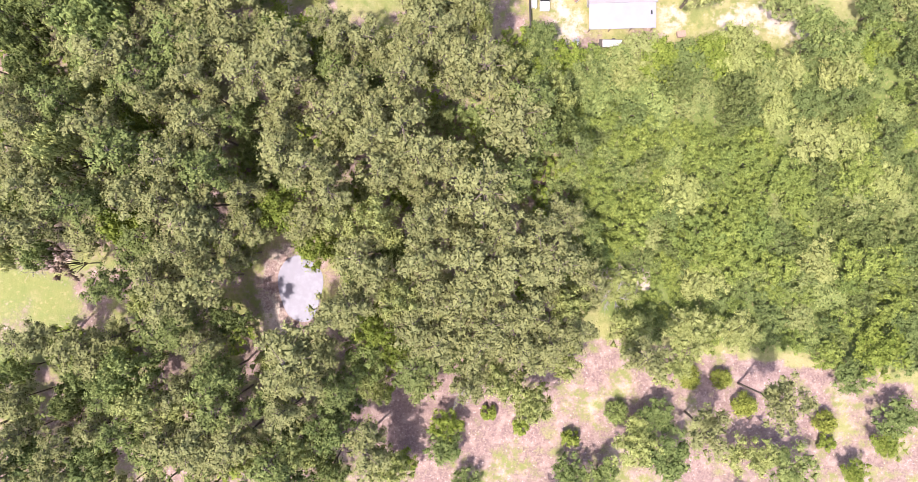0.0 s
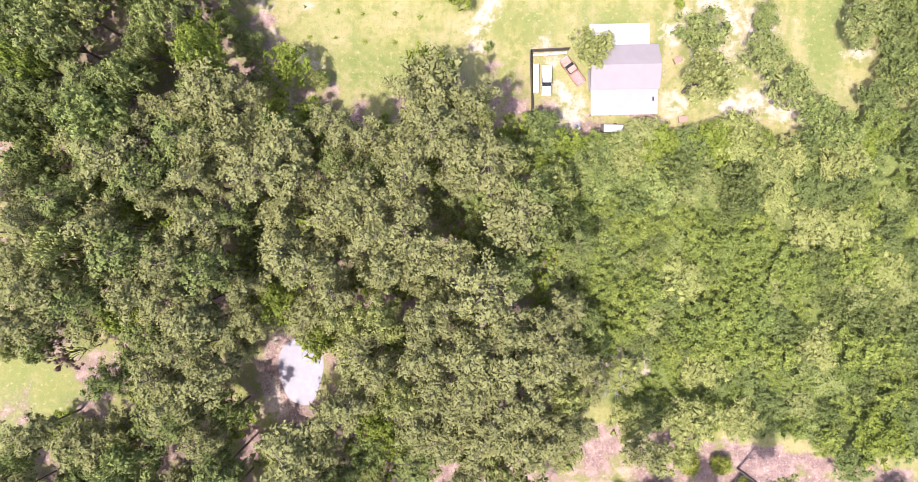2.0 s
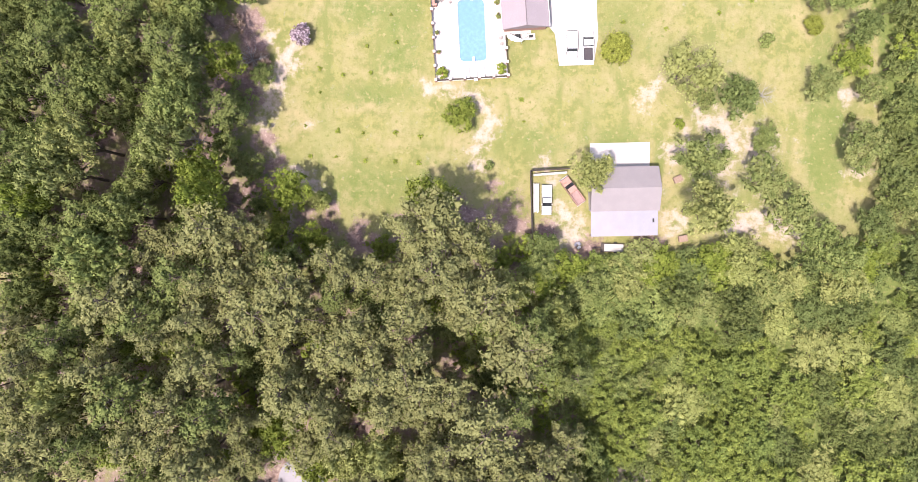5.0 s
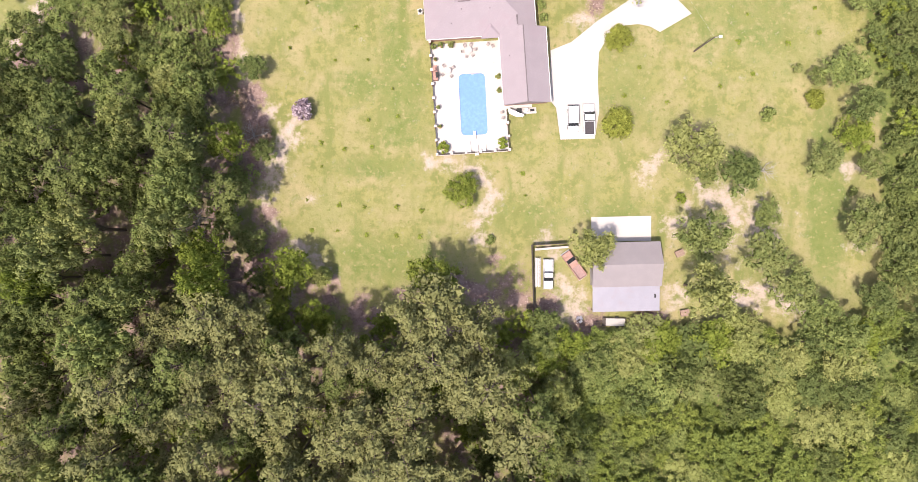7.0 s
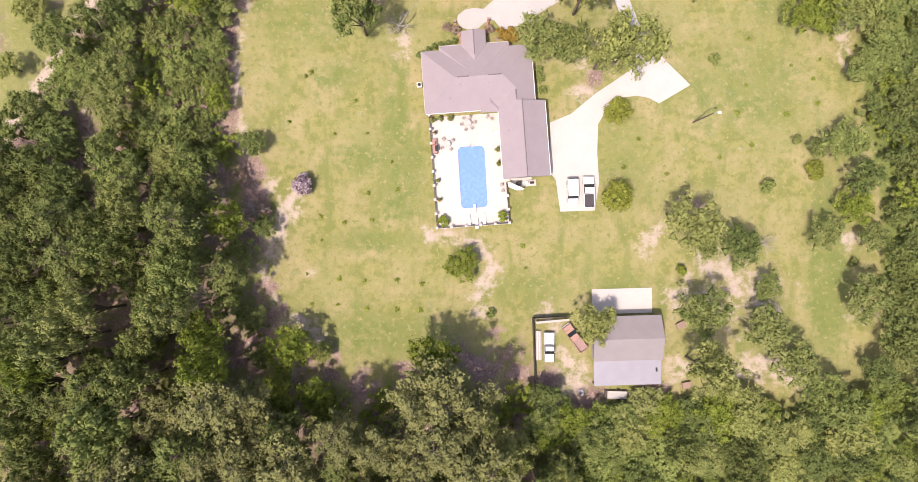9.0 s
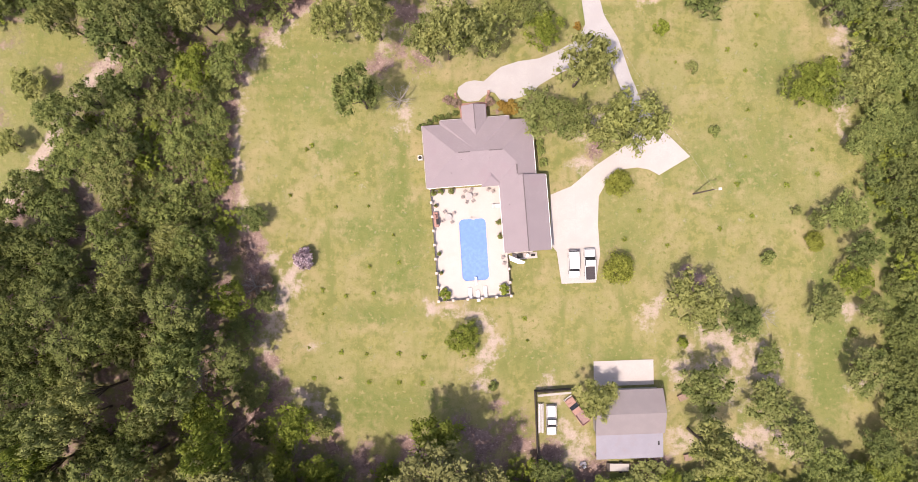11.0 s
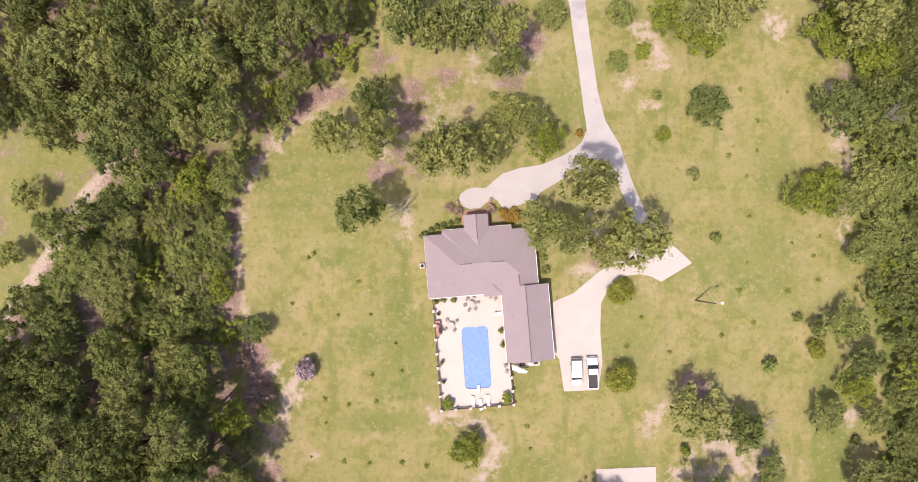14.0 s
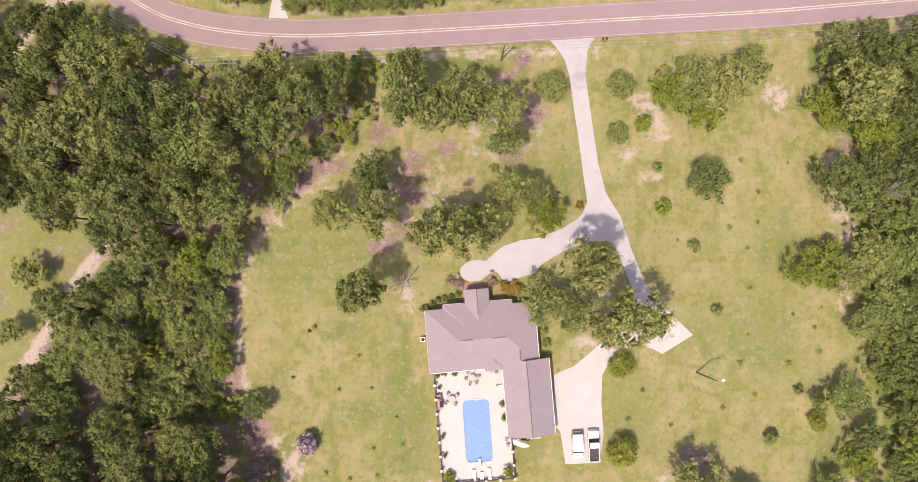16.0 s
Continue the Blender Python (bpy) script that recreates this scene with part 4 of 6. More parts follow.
TREES_EAST = [("pale", 39.3, 63.3, 5.1, 11.5), ("oak", 43.2, 58.9, 2.2, 5.0), ("dark", 48.7, 59.2, 4.2, 8.5), ("bare", 53.4, 59.8, 2.2, 5.0), ("oak", 53.9, 52.2, 2.7, 5.0), ("oak", 41.8, 47.8, 4.7, 10.5), ("oak", 53.0, 45.1, 4.4, 8.0), ("oak", 57.8, 39.2, 4.6, 8.0), ("pale", 40.7, 39.8, 4.7, 19.0), ("oak", 63.6, 61.6, 3.3, 6.0), ("oak", 69.8, 50.8, 4.3, 9.0), ("oak", 67.4, 77.4, 4.0, 6.0), ("oak", 63.1, 76.4, 1.8, 4.0), ("dark", 70.0, 70.9, 3.3, 8.0), ("green", 69.3, 66.1, 3.4, 5.0), ("oak", 71.6, 61.0, 2.6, 6.0), ("green", 60.7, 99.6, 3.6, 6.0), ("oak", 66.9, 99.5, 4.2, 7.0), ("oak", 71.1, 90.4, 3.6, 6.0)]
CROWNS_STRIP = [("dark", 33.6, 31.2, 4.1, 4.5), ("oak", 28.4, 28.3, 4.0, 5.4), ("dark", 41.2, 29.3, 4.6, 5.4), ("pale", 48.8, 30.6, 4.4, 7.2), ("oak", 54.3, 26.3, 4.0, 5.4), ("oak", 62.0, 34.8, 3.6, 8.1), ("oak", 65.9, 31.0, 4.3, 9.0), ("pale", 66.4, 27.0, 4.2, 8.1), ("dark", 72.4, 37.6, 3.4, 7.2), ("dark", 35.3, 22.4, 4.5, 4.5), ("oak", 43.1, 23.6, 4.0, 5.4), ("pale", 56.3, 21.4, 4.1, 4.5), ("dark", 31.3, 24.4, 3.0, 4.5), ("dark", 62.0, 22.6, 3.6, 5.4), ("oak", 25.0, 23.7, 4.2, 6.3)]
TREES_NORTHEAST_EDGE = [("pale", 67.5, 129.5, 5.5, 18.0), ("green", 65.6, 128.2, 4.6, 7.0), ("green", 73.6, 123.8, 4.6, 7.0), ("dark", 66.3, 114.5, 4.9, 10.0), ("dark", 76.2, 115.5, 4.3, 10.0), ("pale", 71.2, 102.4, 4.2, 9.0), ("green", 64.3, 100.5, 4.2, 7.0), ("oak", 76.1, 101.5, 4.0, 8.0), ("oak", 75.2, 93.2, 4.6, 6.0), ("bare", 73.8, 112.9, 1.7, 11.0), ("dark", 76.4, 136.5, 4.3, 10.0)]
TREES_NORTH_A = [("oak", -7.8, 128.0, 5.0, 21.0), ("oak", -8.3, 133.5, 3.8, 18.0), ("pale", -3.5, 126.5, 4.3, 18.0), ("oak", 1.2, 128.5, 5.1, 17.0), ("pale", 7.9, 127.6, 4.4, 16.0), ("oak", 8.2, 122.5, 3.3, 13.0), ("pale", -1.1, 106.1, 5.2, 22.0), ("oak", -5.0, 106.5, 3.6, 15.0), ("pale", 4.2, 108.2, 4.4, 14.0), ("pale", 9.0, 113.8, 4.0, 10.0), ("oak", 12.2, 113.2, 3.2, 9.0), ("green", 15.4, 109.6, 3.4, 8.0), ("pale", -21.2, 111.0, 3.7, 12.0), ("pale", -13.3, 109.6, 4.1, 19.0), ("dark", -14.6, 116.9, 3.9, 11.0), ("oak", -15.8, 97.2, 3.9, 19.0), ("oak", 14.7, 95.2, 4.6, 9.0), ("pale", 21.2, 100.9, 4.6, 23.0), ("pale", 28.5, 92.3, 5.4, 19.0), ("pale", 24.8, 91.1, 4.2, 15.0)]
TREES_NORTH_B = [("oak", 19.8, 93.0, 3.5, 12.0)]
TREES_NORTHWEST_A = [("oak", -60.5, 135.8, 5.1, 16.0), ("oak", -68.9, 135.7, 4.0, 14.0), ("pale", -55.0, 136.4, 4.0, 15.0), ("dark", -53.0, 129.7, 4.2, 17.0), ("oak", -63.9, 124.5, 4.9, 17.0), ("pale", -60.5, 128.5, 3.8, 16.0), ("oak", -67.1, 120.0, 4.4, 15.0), ("pale", -56.0, 123.3, 4.1, 18.0), ("dark", -52.2, 121.4, 4.1, 18.0), ("oak", -45.5, 129.0, 3.8, 18.0), ("oak", -41.5, 122.1, 5.1, 19.0), ("pale", -38.2, 121.1, 3.7, 19.0), ("oak", -34.3, 130.9, 3.6, 17.0), ("oak", -30.8, 124.5, 4.3, 18.0), ("dark", -30.2, 131.5, 3.5, 13.0), ("oak", -25.4, 128.1, 4.1, 19.0), ("oak", -19.8, 134.2, 2.9, 14.0), ("oak", -21.0, 128.9, 3.0, 16.0), ("oak", -26.7, 120.3, 2.7, 11.0)]
TREES_NORTHWEST_B = [("oak", -29.1, 116.1, 2.2, 8.0), ("oak", -59.8, 114.1, 4.8, 15.0), ("oak", -53.5, 112.9, 4.2, 17.0), ("dark", -51.2, 109.1, 3.8, 15.0), ("pale", -43.0, 110.8, 3.8, 17.0), ("oak", -37.5, 112.6, 4.1, 18.0), ("oak", -44.9, 115.6, 3.4, 17.0), ("dark", -57.3, 107.8, 4.4, 14.0), ("oak", -53.6, 103.4, 4.1, 10.0), ("green", -45.0, 103.2, 4.0, 9.0), ("oak", -38.8, 104.1, 3.5, 10.0), ("dark", -72.2, 114.7, 4.0, 8.0), ("oak", -46.2, 123.6, 3.2, 19.0)]
TREES_CLEARING_A = [("dark", 28.9, -31.5, 2.2, 4.0), ("dark", 35.1, -31.8, 3.6, 6.0), ("pine", 41.3, -31.7, 3.7, 16.0), ("pine", 50.7, -26.7, 4.0, 24.0), ("green", 41.5, -25.4, 2.2, 4.0), ("green", 47.2, -25.5, 2.0, 3.5), ("green", 51.2, -30.3, 2.4, 4.0), ("green", 65.3, -33.0, 2.2, 4.0), ("green", 65.7, -36.9, 1.6, 3.0), ("dark", 69.1, -24.4, 3.8, 6.0), ("dark", 76.2, -32.0, 4.0, 6.0), ("green", 75.1, -36.4, 3.0, 5.0), ("green", 69.5, -41.4, 2.6, 5.0), ("oak", 56.7, -39.6, 4.4, 9.0), ("pale", 50.8, -37.8, 4.0, 9.0), ("pale", 31.1, -35.4, 4.4, 9.0), ("dark", 36.7, -37.8, 4.4, 9.0), ("dark", 20.2, -41.0, 3.4, 7.0), ("green", 20.8, -36.1, 1.8, 4.0)]
TREES_CLEARING_B = [("green", 12.2, -34.2, 1.5, 3.0), ("green", 6.6, -31.7, 1.5, 3.0), ("oak", 25.8, -41.3, 3.4, 8.0), ("green", -0.7, -33.1, 2.8, 7.0), ("dark", -1.1, -36.8, 3.6, 7.0), ("pale", -10.9, -26.9, 1.7, 14.0), ("green", -8.0, -39.5, 2.6, 6.0), ("dark", 2.3, -43.3, 3.0, 5.0), ("pine", 30.7, -19.4, 3.3, 20.0), ("pale", 40.4, -16.9, 4.8, 9.0), ("pale", 30.6, -16.9, 3.9, 10.0), ("pale", 37.5, -22.8, 3.4, 9.0), ("bare", 1.6, -27.6, 2.6, 9.0), ("bare", 27.7, -11.1, 3.0, 7.0)]
# the low dark entries are shrubs added to stand in for shaded gaps
TREES_THICKET_A = [("pale", 39.8, 6.4, 4.5, 5.0), ("pale", 62.4, 15.8, 4.5, 5.0), ("pale", 68.7, 15.5, 4.1, 5.0), ("pale", 57.1, 27.7, 4.0, 6.0), ("pale", 74.7, 9.0, 4.1, 5.0), ("pale", 29.3, -9.4, 3.8, 6.0), ("pale", 43.1, -8.7, 4.0, 6.0), ("pale", 49.3, -17.4, 3.8, 6.0), ("dark", 39.3, 13.0, 2.7, 2.2), ("dark", 56.2, 17.1, 2.9, 2.2), ("dark", 63.3, 21.2, 2.9, 2.5), ("dark", 66.7, 5.9, 2.1, 2.0), ("dark", 56.3, 2.8, 2.3, 2.0), ("dark", 77.6, 20.3, 3.3, 3.0), ("dark", 33.8, -0.3, 3.9, 3.0), ("dark", 66.4, -11.3, 3.5, 3.0), ("dark", 60.9, -15.3, 2.9, 3.5), ("dark", 77.7, -17.1, 3.8, 6.0), ("dark", 78.4, 4.0, 3.5, 3.0)]
TREES_THICKET_B = [("green", 72.4, -19.9, 4.8, 8.0), ("green", 70.5, 30.9, 4.1, 5.0), ("green", 45.3, 30.7, 4.4, 6.0), ("pale", 50.1, 31.7, 3.6, 6.0), ("green", 36.2, 29.6, 3.9, 5.0), ("pale", 29.2, 27.7, 3.8, 6.0), ("oak", 22.8, 26.4, 3.6, 8.0), ("dark", 34.4, 28.0, 2.4, 4.0), ("pale", 63.8, -5.2, 4.1, 4.0)]
TREES_KEPT = [("green", 37.7, 131.4, 4.1, 7.0), ("oak", 41.9, 133.2, 4.8, 8.0), ("pale", 46.6, 131.5, 5.0, 10.0), ("oak", 50.9, 134.6, 4.2, 8.0), ("green", 43.7, 127.8, 3.9, 6.0), ("dark", 44.1, 115.7, 4.1, 7.0), ("pale", 23.8, 46.4, 3.9, 8.0), ("green", 1.3, 56.2, 3.1, 5.0), ("shrub", -22.7, 41.3, 1.5, 5.0), ("dark", -35.2, 77.3, 2.5, 5.0), ("lilac", -26.8, 70.2, 2.1, 4.0), ("dark", -33.1, 62.8, 2.2, 5.0), ("bare", -35.0, 65.5, 2.4, 4.5)]
TREES_DRY = [("rusty", -76.0, -4.0, 3.0, 9.0), ("bare", -69.5, -5.5, 3.0, 10.0), ("pale", -78.0, -4.0, 3.2, 18.0), ("rusty", -74.0, -5.0, 3.0, 17.0), ("pale", -70.8, -4.0, 2.8, 17.0), ("oak", -65.5, -3.5, 3.2, 18.0), ("rusty", -62.0, -5.5, 2.8, 16.0), ("rusty", -64.0, -31.5, 3.0, 8.0), ("pink", -34.4, 65.4, 2.3, 3.0), ("rusty", -38.0, 71.5, 2.0, 4.5), ("bare", -43.0, 51.0, 3.0, 11.0), ("bare", -47.0, 49.0, 3.0, 12.0)]
TREES_ROADSIDE = [("dark", -28.6, 148.6, 2.4, 4.5), ("oak", -25.2, 148.9, 2.6, 5.0), ("dark", -21.6, 148.4, 2.3, 4.2), ("dark", -18.0, 148.6, 2.6, 5.0), ("oak", -14.2, 148.7, 2.4, 4.4), ("dark", -10.6, 148.5, 2.7, 5.0), ("dark", -6.8, 149.0, 2.4, 4.6), ("shrub", -3.4, 149.2, 1.6, 3.0), ("oak", -36.5, 150.0, 2.6, 5.0), ("oak", -40.0, 150.6, 2.6, 5.0), ("shrub", 7.5, 149.6, 1.3, 2.0), ("bare", -9.8, 98.0, 2.8, 5.0)]
SHRUBS_YARD = [("shrub", 17.3, 133.0, 2.9, 4.5), ("shrub", 29.4, 132.9, 2.7, 5.0), ("shrub", 28.9, 124.3, 2.1, 3.5), ("bright", 33.6, 126.0, 1.7, 3.5), ("shrub", 6.8, 118.4, 0.9, 1.5), ("bright", 36.9, 111.1, 1.5, 2.5), ("shrub", 42.3, 104.0, 1.2, 2.2), ("shrub", 36.1, 118.3, 1.0, 2.0), ("shrub", 46.2, 92.6, 1.1, 2.2), ("bright", 28.6, 83.2, 2.6, 4.0), ("bright", 28.2, 68.2, 3.0, 5.0), ("bright", 63.3, 72.6, 1.9, 3.0), ("shrub", 55.1, 69.9, 1.4, 3.0), ("bright", 39.7, 55.0, 1.1, 2.5), ("shrub", 60.3, 78.2, 1.0, 2.0), ("shrub", 70.1, 56.6, 0.9, 2.0), ("shrub", 6.3, 47.6, 0.9, 1.8)]
stood = []
for kind, x, y, r, h in CROWNS_WEST_A + CROWNS_WEST_B + CROWNS_WEST_C + CROWNS_SOUTH_A + CROWNS_SOUTH_B + CROWNS_SOUTH_C + CROWNS_SOUTH_D + CROWNS_SOUTH_E + CROWNS_SOUTHWEST_A + CROWNS_SOUTHWEST_B + TREES_WEST_EDGE + TREES_EAST + CROWNS_STRIP + TREES_NORTHEAST_EDGE + TREES_NORTH_A + TREES_NORTH_B + TREES_NORTHWEST_A + TREES_NORTHWEST_B + TREES_CLEARING_A + TREES_CLEARING_B + TREES_THICKET_A + TREES_THICKET_B + TREES_KEPT + TREES_DRY + TREES_ROADSIDE + SHRUBS_YARD:
    low = h <= 4.5 and kind in ("green", "dark")
    put({"green": "bright", "dark": "shrub"}[kind] if low else kind, x, y, r, h, group="wood" if h > 12 else "")
    stood.append((x, y, r))


def scatter(poly, gap, seed, keep_out):
    """Even but irregular places in an outline."""
    rg = random.Random(seed)
    x0, x1 = min(p[0] for p in poly), max(p[0] for p in poly)
    y0, y1 = min(p[1] for p in poly), max(p[1] for p in poly)
    got = []
    for _ in range(int(14 * (x1 - x0) * (y1 - y0) / gap ** 2)):
        x, y = rg.uniform(x0, x1), rg.uniform(y0, y1)
        if inside(poly, [x], [y])[0] and all((x - a) ** 2 + (y - b) ** 2 > gap ** 2 for a, b in got) and not keep_out(x, y):
            got.append((x, y))
    return got


def no_tree(x, y):
    if 21 < x < 37.5 and 30.5 < y < 36:
        return True
    if any(inside(f, [x], [y])[0] for f in (FIELD_WEST, FIELD_SOUTHWEST)):
        return True
    if off_line(TRACK_WEST, np.array([x]), np.array([y]))[0] < 3.6 or off_line(TRACK_NORTH, np.array([x]), np.array([y]))[0] < 3.4 or off_line(TRACK_INNER, np.array([x - 1.5]), np.array([y]))[0] < 2.7:
        return True
    if off_line(ROAD_MID, np.array([x]), np.array([y]))[0] < 6.5:
        return True
    if math.hypot((x + 25.5) / 8.5, (y + 9.0) / 8.5) < 1 or math.hypot(x + 31.5, y + 15) < 6.5 or math.hypot(x + 61, y + 10) < 7.5 or math.hypot((x - 30.0) / 1.5, y + 8.5) < 3.4:
        return True
    return any((x - a) ** 2 + (y - b) ** 2 < (0.7 * r + 1.2) ** 2 for a, b, r in stood)


def near_lawn(x, y):
    return off_line(LAWN + LAWN[:1], np.array([x]), np.array([y]))[0]


GLADES_SOUTH = [(-49.6, 15.1, 2.2), (-44.2, 15.1, 2.0), (-33.5, 19.1, 3.0), (-34.2, 11.2, 3.2), (-35.2, 5.2, 3.4), (-61.3, 7.2, 2.6), (-10.9, 21.8, 2.0), (-19.6, 16.5, 2.4), (2.0, 18.7, 3.8), (8.0, 14.7, 4.0), (11.9, 10.2, 3.0), (18.4, 6.3, 4.5), (-14.9, 6.5, 2.4), (-45.6, -20.1, 3.6), (-74.4, -31.5, 4.0), (-48.6, -37.5, 3.0), (-16.8, -16.6, 2.6)]
GLADES_NORTH = [(-46.0, 134.1, 4.2), (-50.1, 137.3, 3.4), (-77.7, 128.3, 4.5), (-73.6, 131.4, 2.5), (-33.8, 116.4, 3.5), (-78.2, 138.1, 3.0), (-18.3, 128.6, 3.0), (-39.8, 136.6, 3.0), (-71.5, 26.0, 4.5), (-53.4, 36.3, 2.2), (-47.8, 28.0, 2.2), (-11.9, 27.1, 2.2), (-54.7, 45.4, 4.0), (-46.3, 40.0, 3.0), (-66.2, 29.4, 3.4), (-63.2, 23.2, 3.4), (-55.7, 22.2, 2.6), (-33.4, 29.4, 3.0), (12.2, 32.5, 2.0), (-21.6, 32.5, 3.0), (-14.6, 32.5, 3.6), (16.9, 22.7, 2.6)]


def in_glade(x, y):
    """The shaded gaps in the woods, where only low growth stands."""
    if off_line([(-2.0, 20.5), (9.0, 12.5), (20.0, 5.5)], np.array([x]), np.array([y]))[0] < 3.0:
        return True
    return any(math.hypot(x - a, y - b) < r for a, b, r in GLADES_SOUTH + GLADES_NORTH)


for x, y in scatter(PINE_WOOD, 4.2, 21, no_tree):
    if x > -80 and y > -44 and not in_glade(x, y):
        if y > 24 and x > 6 or near_lawn(x, y) < 4 and x > -34:
            put(rnd.choice(("oak", "deep", "oak", "dark")), x, y, rnd.uniform(2.4, 3.4), rnd.uniform(5, 9), group="wood")
        elif rnd.random() < 0.7:
            put("green pine" if rnd.random() < 0.35 else "pine", x, y, rnd.uniform(2.8, 3.8), rnd.uniform(16, 22))
        else:
            put(rnd.choice(("oak", "deep", "pale")), x, y, rnd.uniform(2.6, 3.6), rnd.uniform(10, 16), group="wood")
for x, y in scatter(WEST_WOOD, 4.0, 22, no_tree):
    if x > -86 and not in_glade(x, y):
        k = rnd.random()
        if near_lawn(x, y) < 6.0 and 56 < y < 82:
            continue
        if near_lawn(x, y) < 5.0:
            put(rnd.choice(("oak", "deep", "green", "oak")), x, y, rnd.uniform(2.0, 3.0), rnd.uniform(3.5, 6.5), group="wood")
        elif 74 < y < 104:
            if x < -55:
                put("oak" if k < 0.4 else "dark", x, y, rnd.uniform(2.6, 3.6), rnd.uniform(9.0, 13.5), group="wood")
        elif y >= 104:
            put(rnd.choice(("oak", "dark", "oak", "pale", "deep")), x, y, rnd.uniform(2.6, 3.8), rnd.uniform(10, 15), group="wood")
        elif x > -46 and 44 < y < 80:
            put(rnd.choice(("oak", "deep", "scrub")), x, y, rnd.uniform(2.2, 3.0), rnd.uniform(6, 9.5), group="wood")
        elif k < 0.3:
            put("green pine", x, y, rnd.uniform(2.8, 3.8), rnd.uniform(14, 20))
        else:
            put("deep" if k < 0.6 else "oak" if k < 0.85 else "dark", x, y, rnd.uniform(2.8, 3.8), rnd.uniform(10, 16), group="wood")
for x, y in scatter([(-56, 74), (-42, 74), (-42.5, 103), (-56, 103)], 2.7, 28, no_tree):
    put("scrub", x, y, rnd.uniform(1.9, 2.9), rnd.choice((2.6, 4.0, 6.0)) * rnd.uniform(0.85, 1.2))
for x, y in scatter(EAST_WOOD, 3.1, 23, no_tree):
    if x < 86:
        k = rnd.random()
        tall = 4.0 if y > 108 else 0.0
        put("scrub" if k < 0.85 or tall == 0 else "dark", x, y, rnd.uniform(2.2, 3.4), rnd.uniform(3.5, 6.5) + tall, group="wood")
for x, y in scatter(THICKET, 2.75, 24, no_tree):
    if x < 88:
        k = rnd.random() + (0.12 if x > 60 else 0.0)
        if y > 17 and k > 0.3:
            put("scrub", x, y, rnd.uniform(2.2, 3.2), rnd.choice((3.5, 5.5, 8.0)) * rnd.uniform(0.85, 1.2), group="wood")
        elif k < 0.62:
            tall = rnd.choice((2.2, 3.0, 4.0, 5.2, 6.4)) * rnd.uniform(0.85, 1.15)
            put("thicket", x, y, 1.2 + 0.36 * tall * rnd.uniform(0.8, 1.15), tall)
        else:
            put("scrub", x, y, rnd.uniform(1.8, 3.2), rnd.uniform(2.6, 6.0), group="wood")
for x, y in scatter([(-29, 149.5), (-22, 149.0), (0, 151.5), (10, 153), (10, 165), (-29, 165)], 4.5, 25, no_tree):
    put("dark", x, y, rnd.uniform(2.6, 3.6), rnd.uniform(6, 9), group="wood")
for x, y in scatter([(-48, 152), (-36, 150.5), (-36, 165), (-48, 165)], 4.5, 26, no_tree):
    put("oak", x, y, rnd.uniform(2.6, 3.6), rnd.uniform(6, 9), group="wood")
for x, y in scatter([(-110, 140), (-82, 132), (-76, 142), (-82, 170), (-110, 170)], 5.0, 27, no_tree):
    put("dark", x, y, rnd.uniform(3, 4.4), rnd.uniform(12, 16), group="wood")


# low growth under the tall trees
UNDER = [broadleaf(150 + i, LEAF_OAK if i % 2 else LEAF_BRIGHT, H=6.0, R=3.2, low=0.12, clumps=24, count=20, size=0.5, spread=1.3) for i in range(4)]
under_spots = [p for p in scatter(PINE_WOOD, 5.2, 31, no_tree) if p[0] > -80 and p[1] > -43] + [p for p in scatter(WEST_WOOD, 5.0, 32, no_tree) if p[0] > -84] + [p for p in scatter(EAST_WOOD, 5.0, 33, no_tree) if p[0] < 86]
rnd.shuffle(under_spots)
glade_box = [(-75, -10), (24, -10), (24, 35), (-75, 35)]
for x, y in [p for p in scatter(glade_box, 2.7, 35, lambda x, y: not in_glade(x, y)) if inside(PINE_WOOD, [p[0]], [p[1]])[0]]:
    plant("understory_bush", rnd.choice(UNDER), x, y, rnd.uniform(1.8, 2.6), rnd.uniform(1.6, 4.0), 3.3, 6.0, rnd.uniform(0, 6.28), "shaded green bush under tall trees", "bush", "understory")
under_spots.sort(key=lambda p: not in_glade(*p))
for x, y in under_spots[:185]:
    plant("understory_bush", rnd.choice(UNDER), x, y, rnd.uniform(2.2, 3.4), rnd.uniform(2.5, 6.0), 3.3, 6.0, rnd.uniform(0, 6.28), "shaded green bush under tall trees", "bush", "understory")
SAPLINGS_WEST = [(-26.7, 89.8), (-25.8, 90.5), (-17.7, 85.3), (-29.6, 81.6), (-21.5, 79.4), (-15.7, 79.5), (-11.2, 74.4), (-15.4, 68.8), (-10.1, 69.5), (-23.9, 64.7), (-19.6, 63.6), (-14.9, 64.0), (-23.8, 60.5), (-20.6, 53.7), (-16.1, 53.3), (-25.4, 49.2), (-20.8, 49.0), (-15.5, 48.4), (-10.2, 48.2), (-6.0, 48.1), (-26.3, 54.5), (-10.2, 53.3), (-5.9, 52.8)]
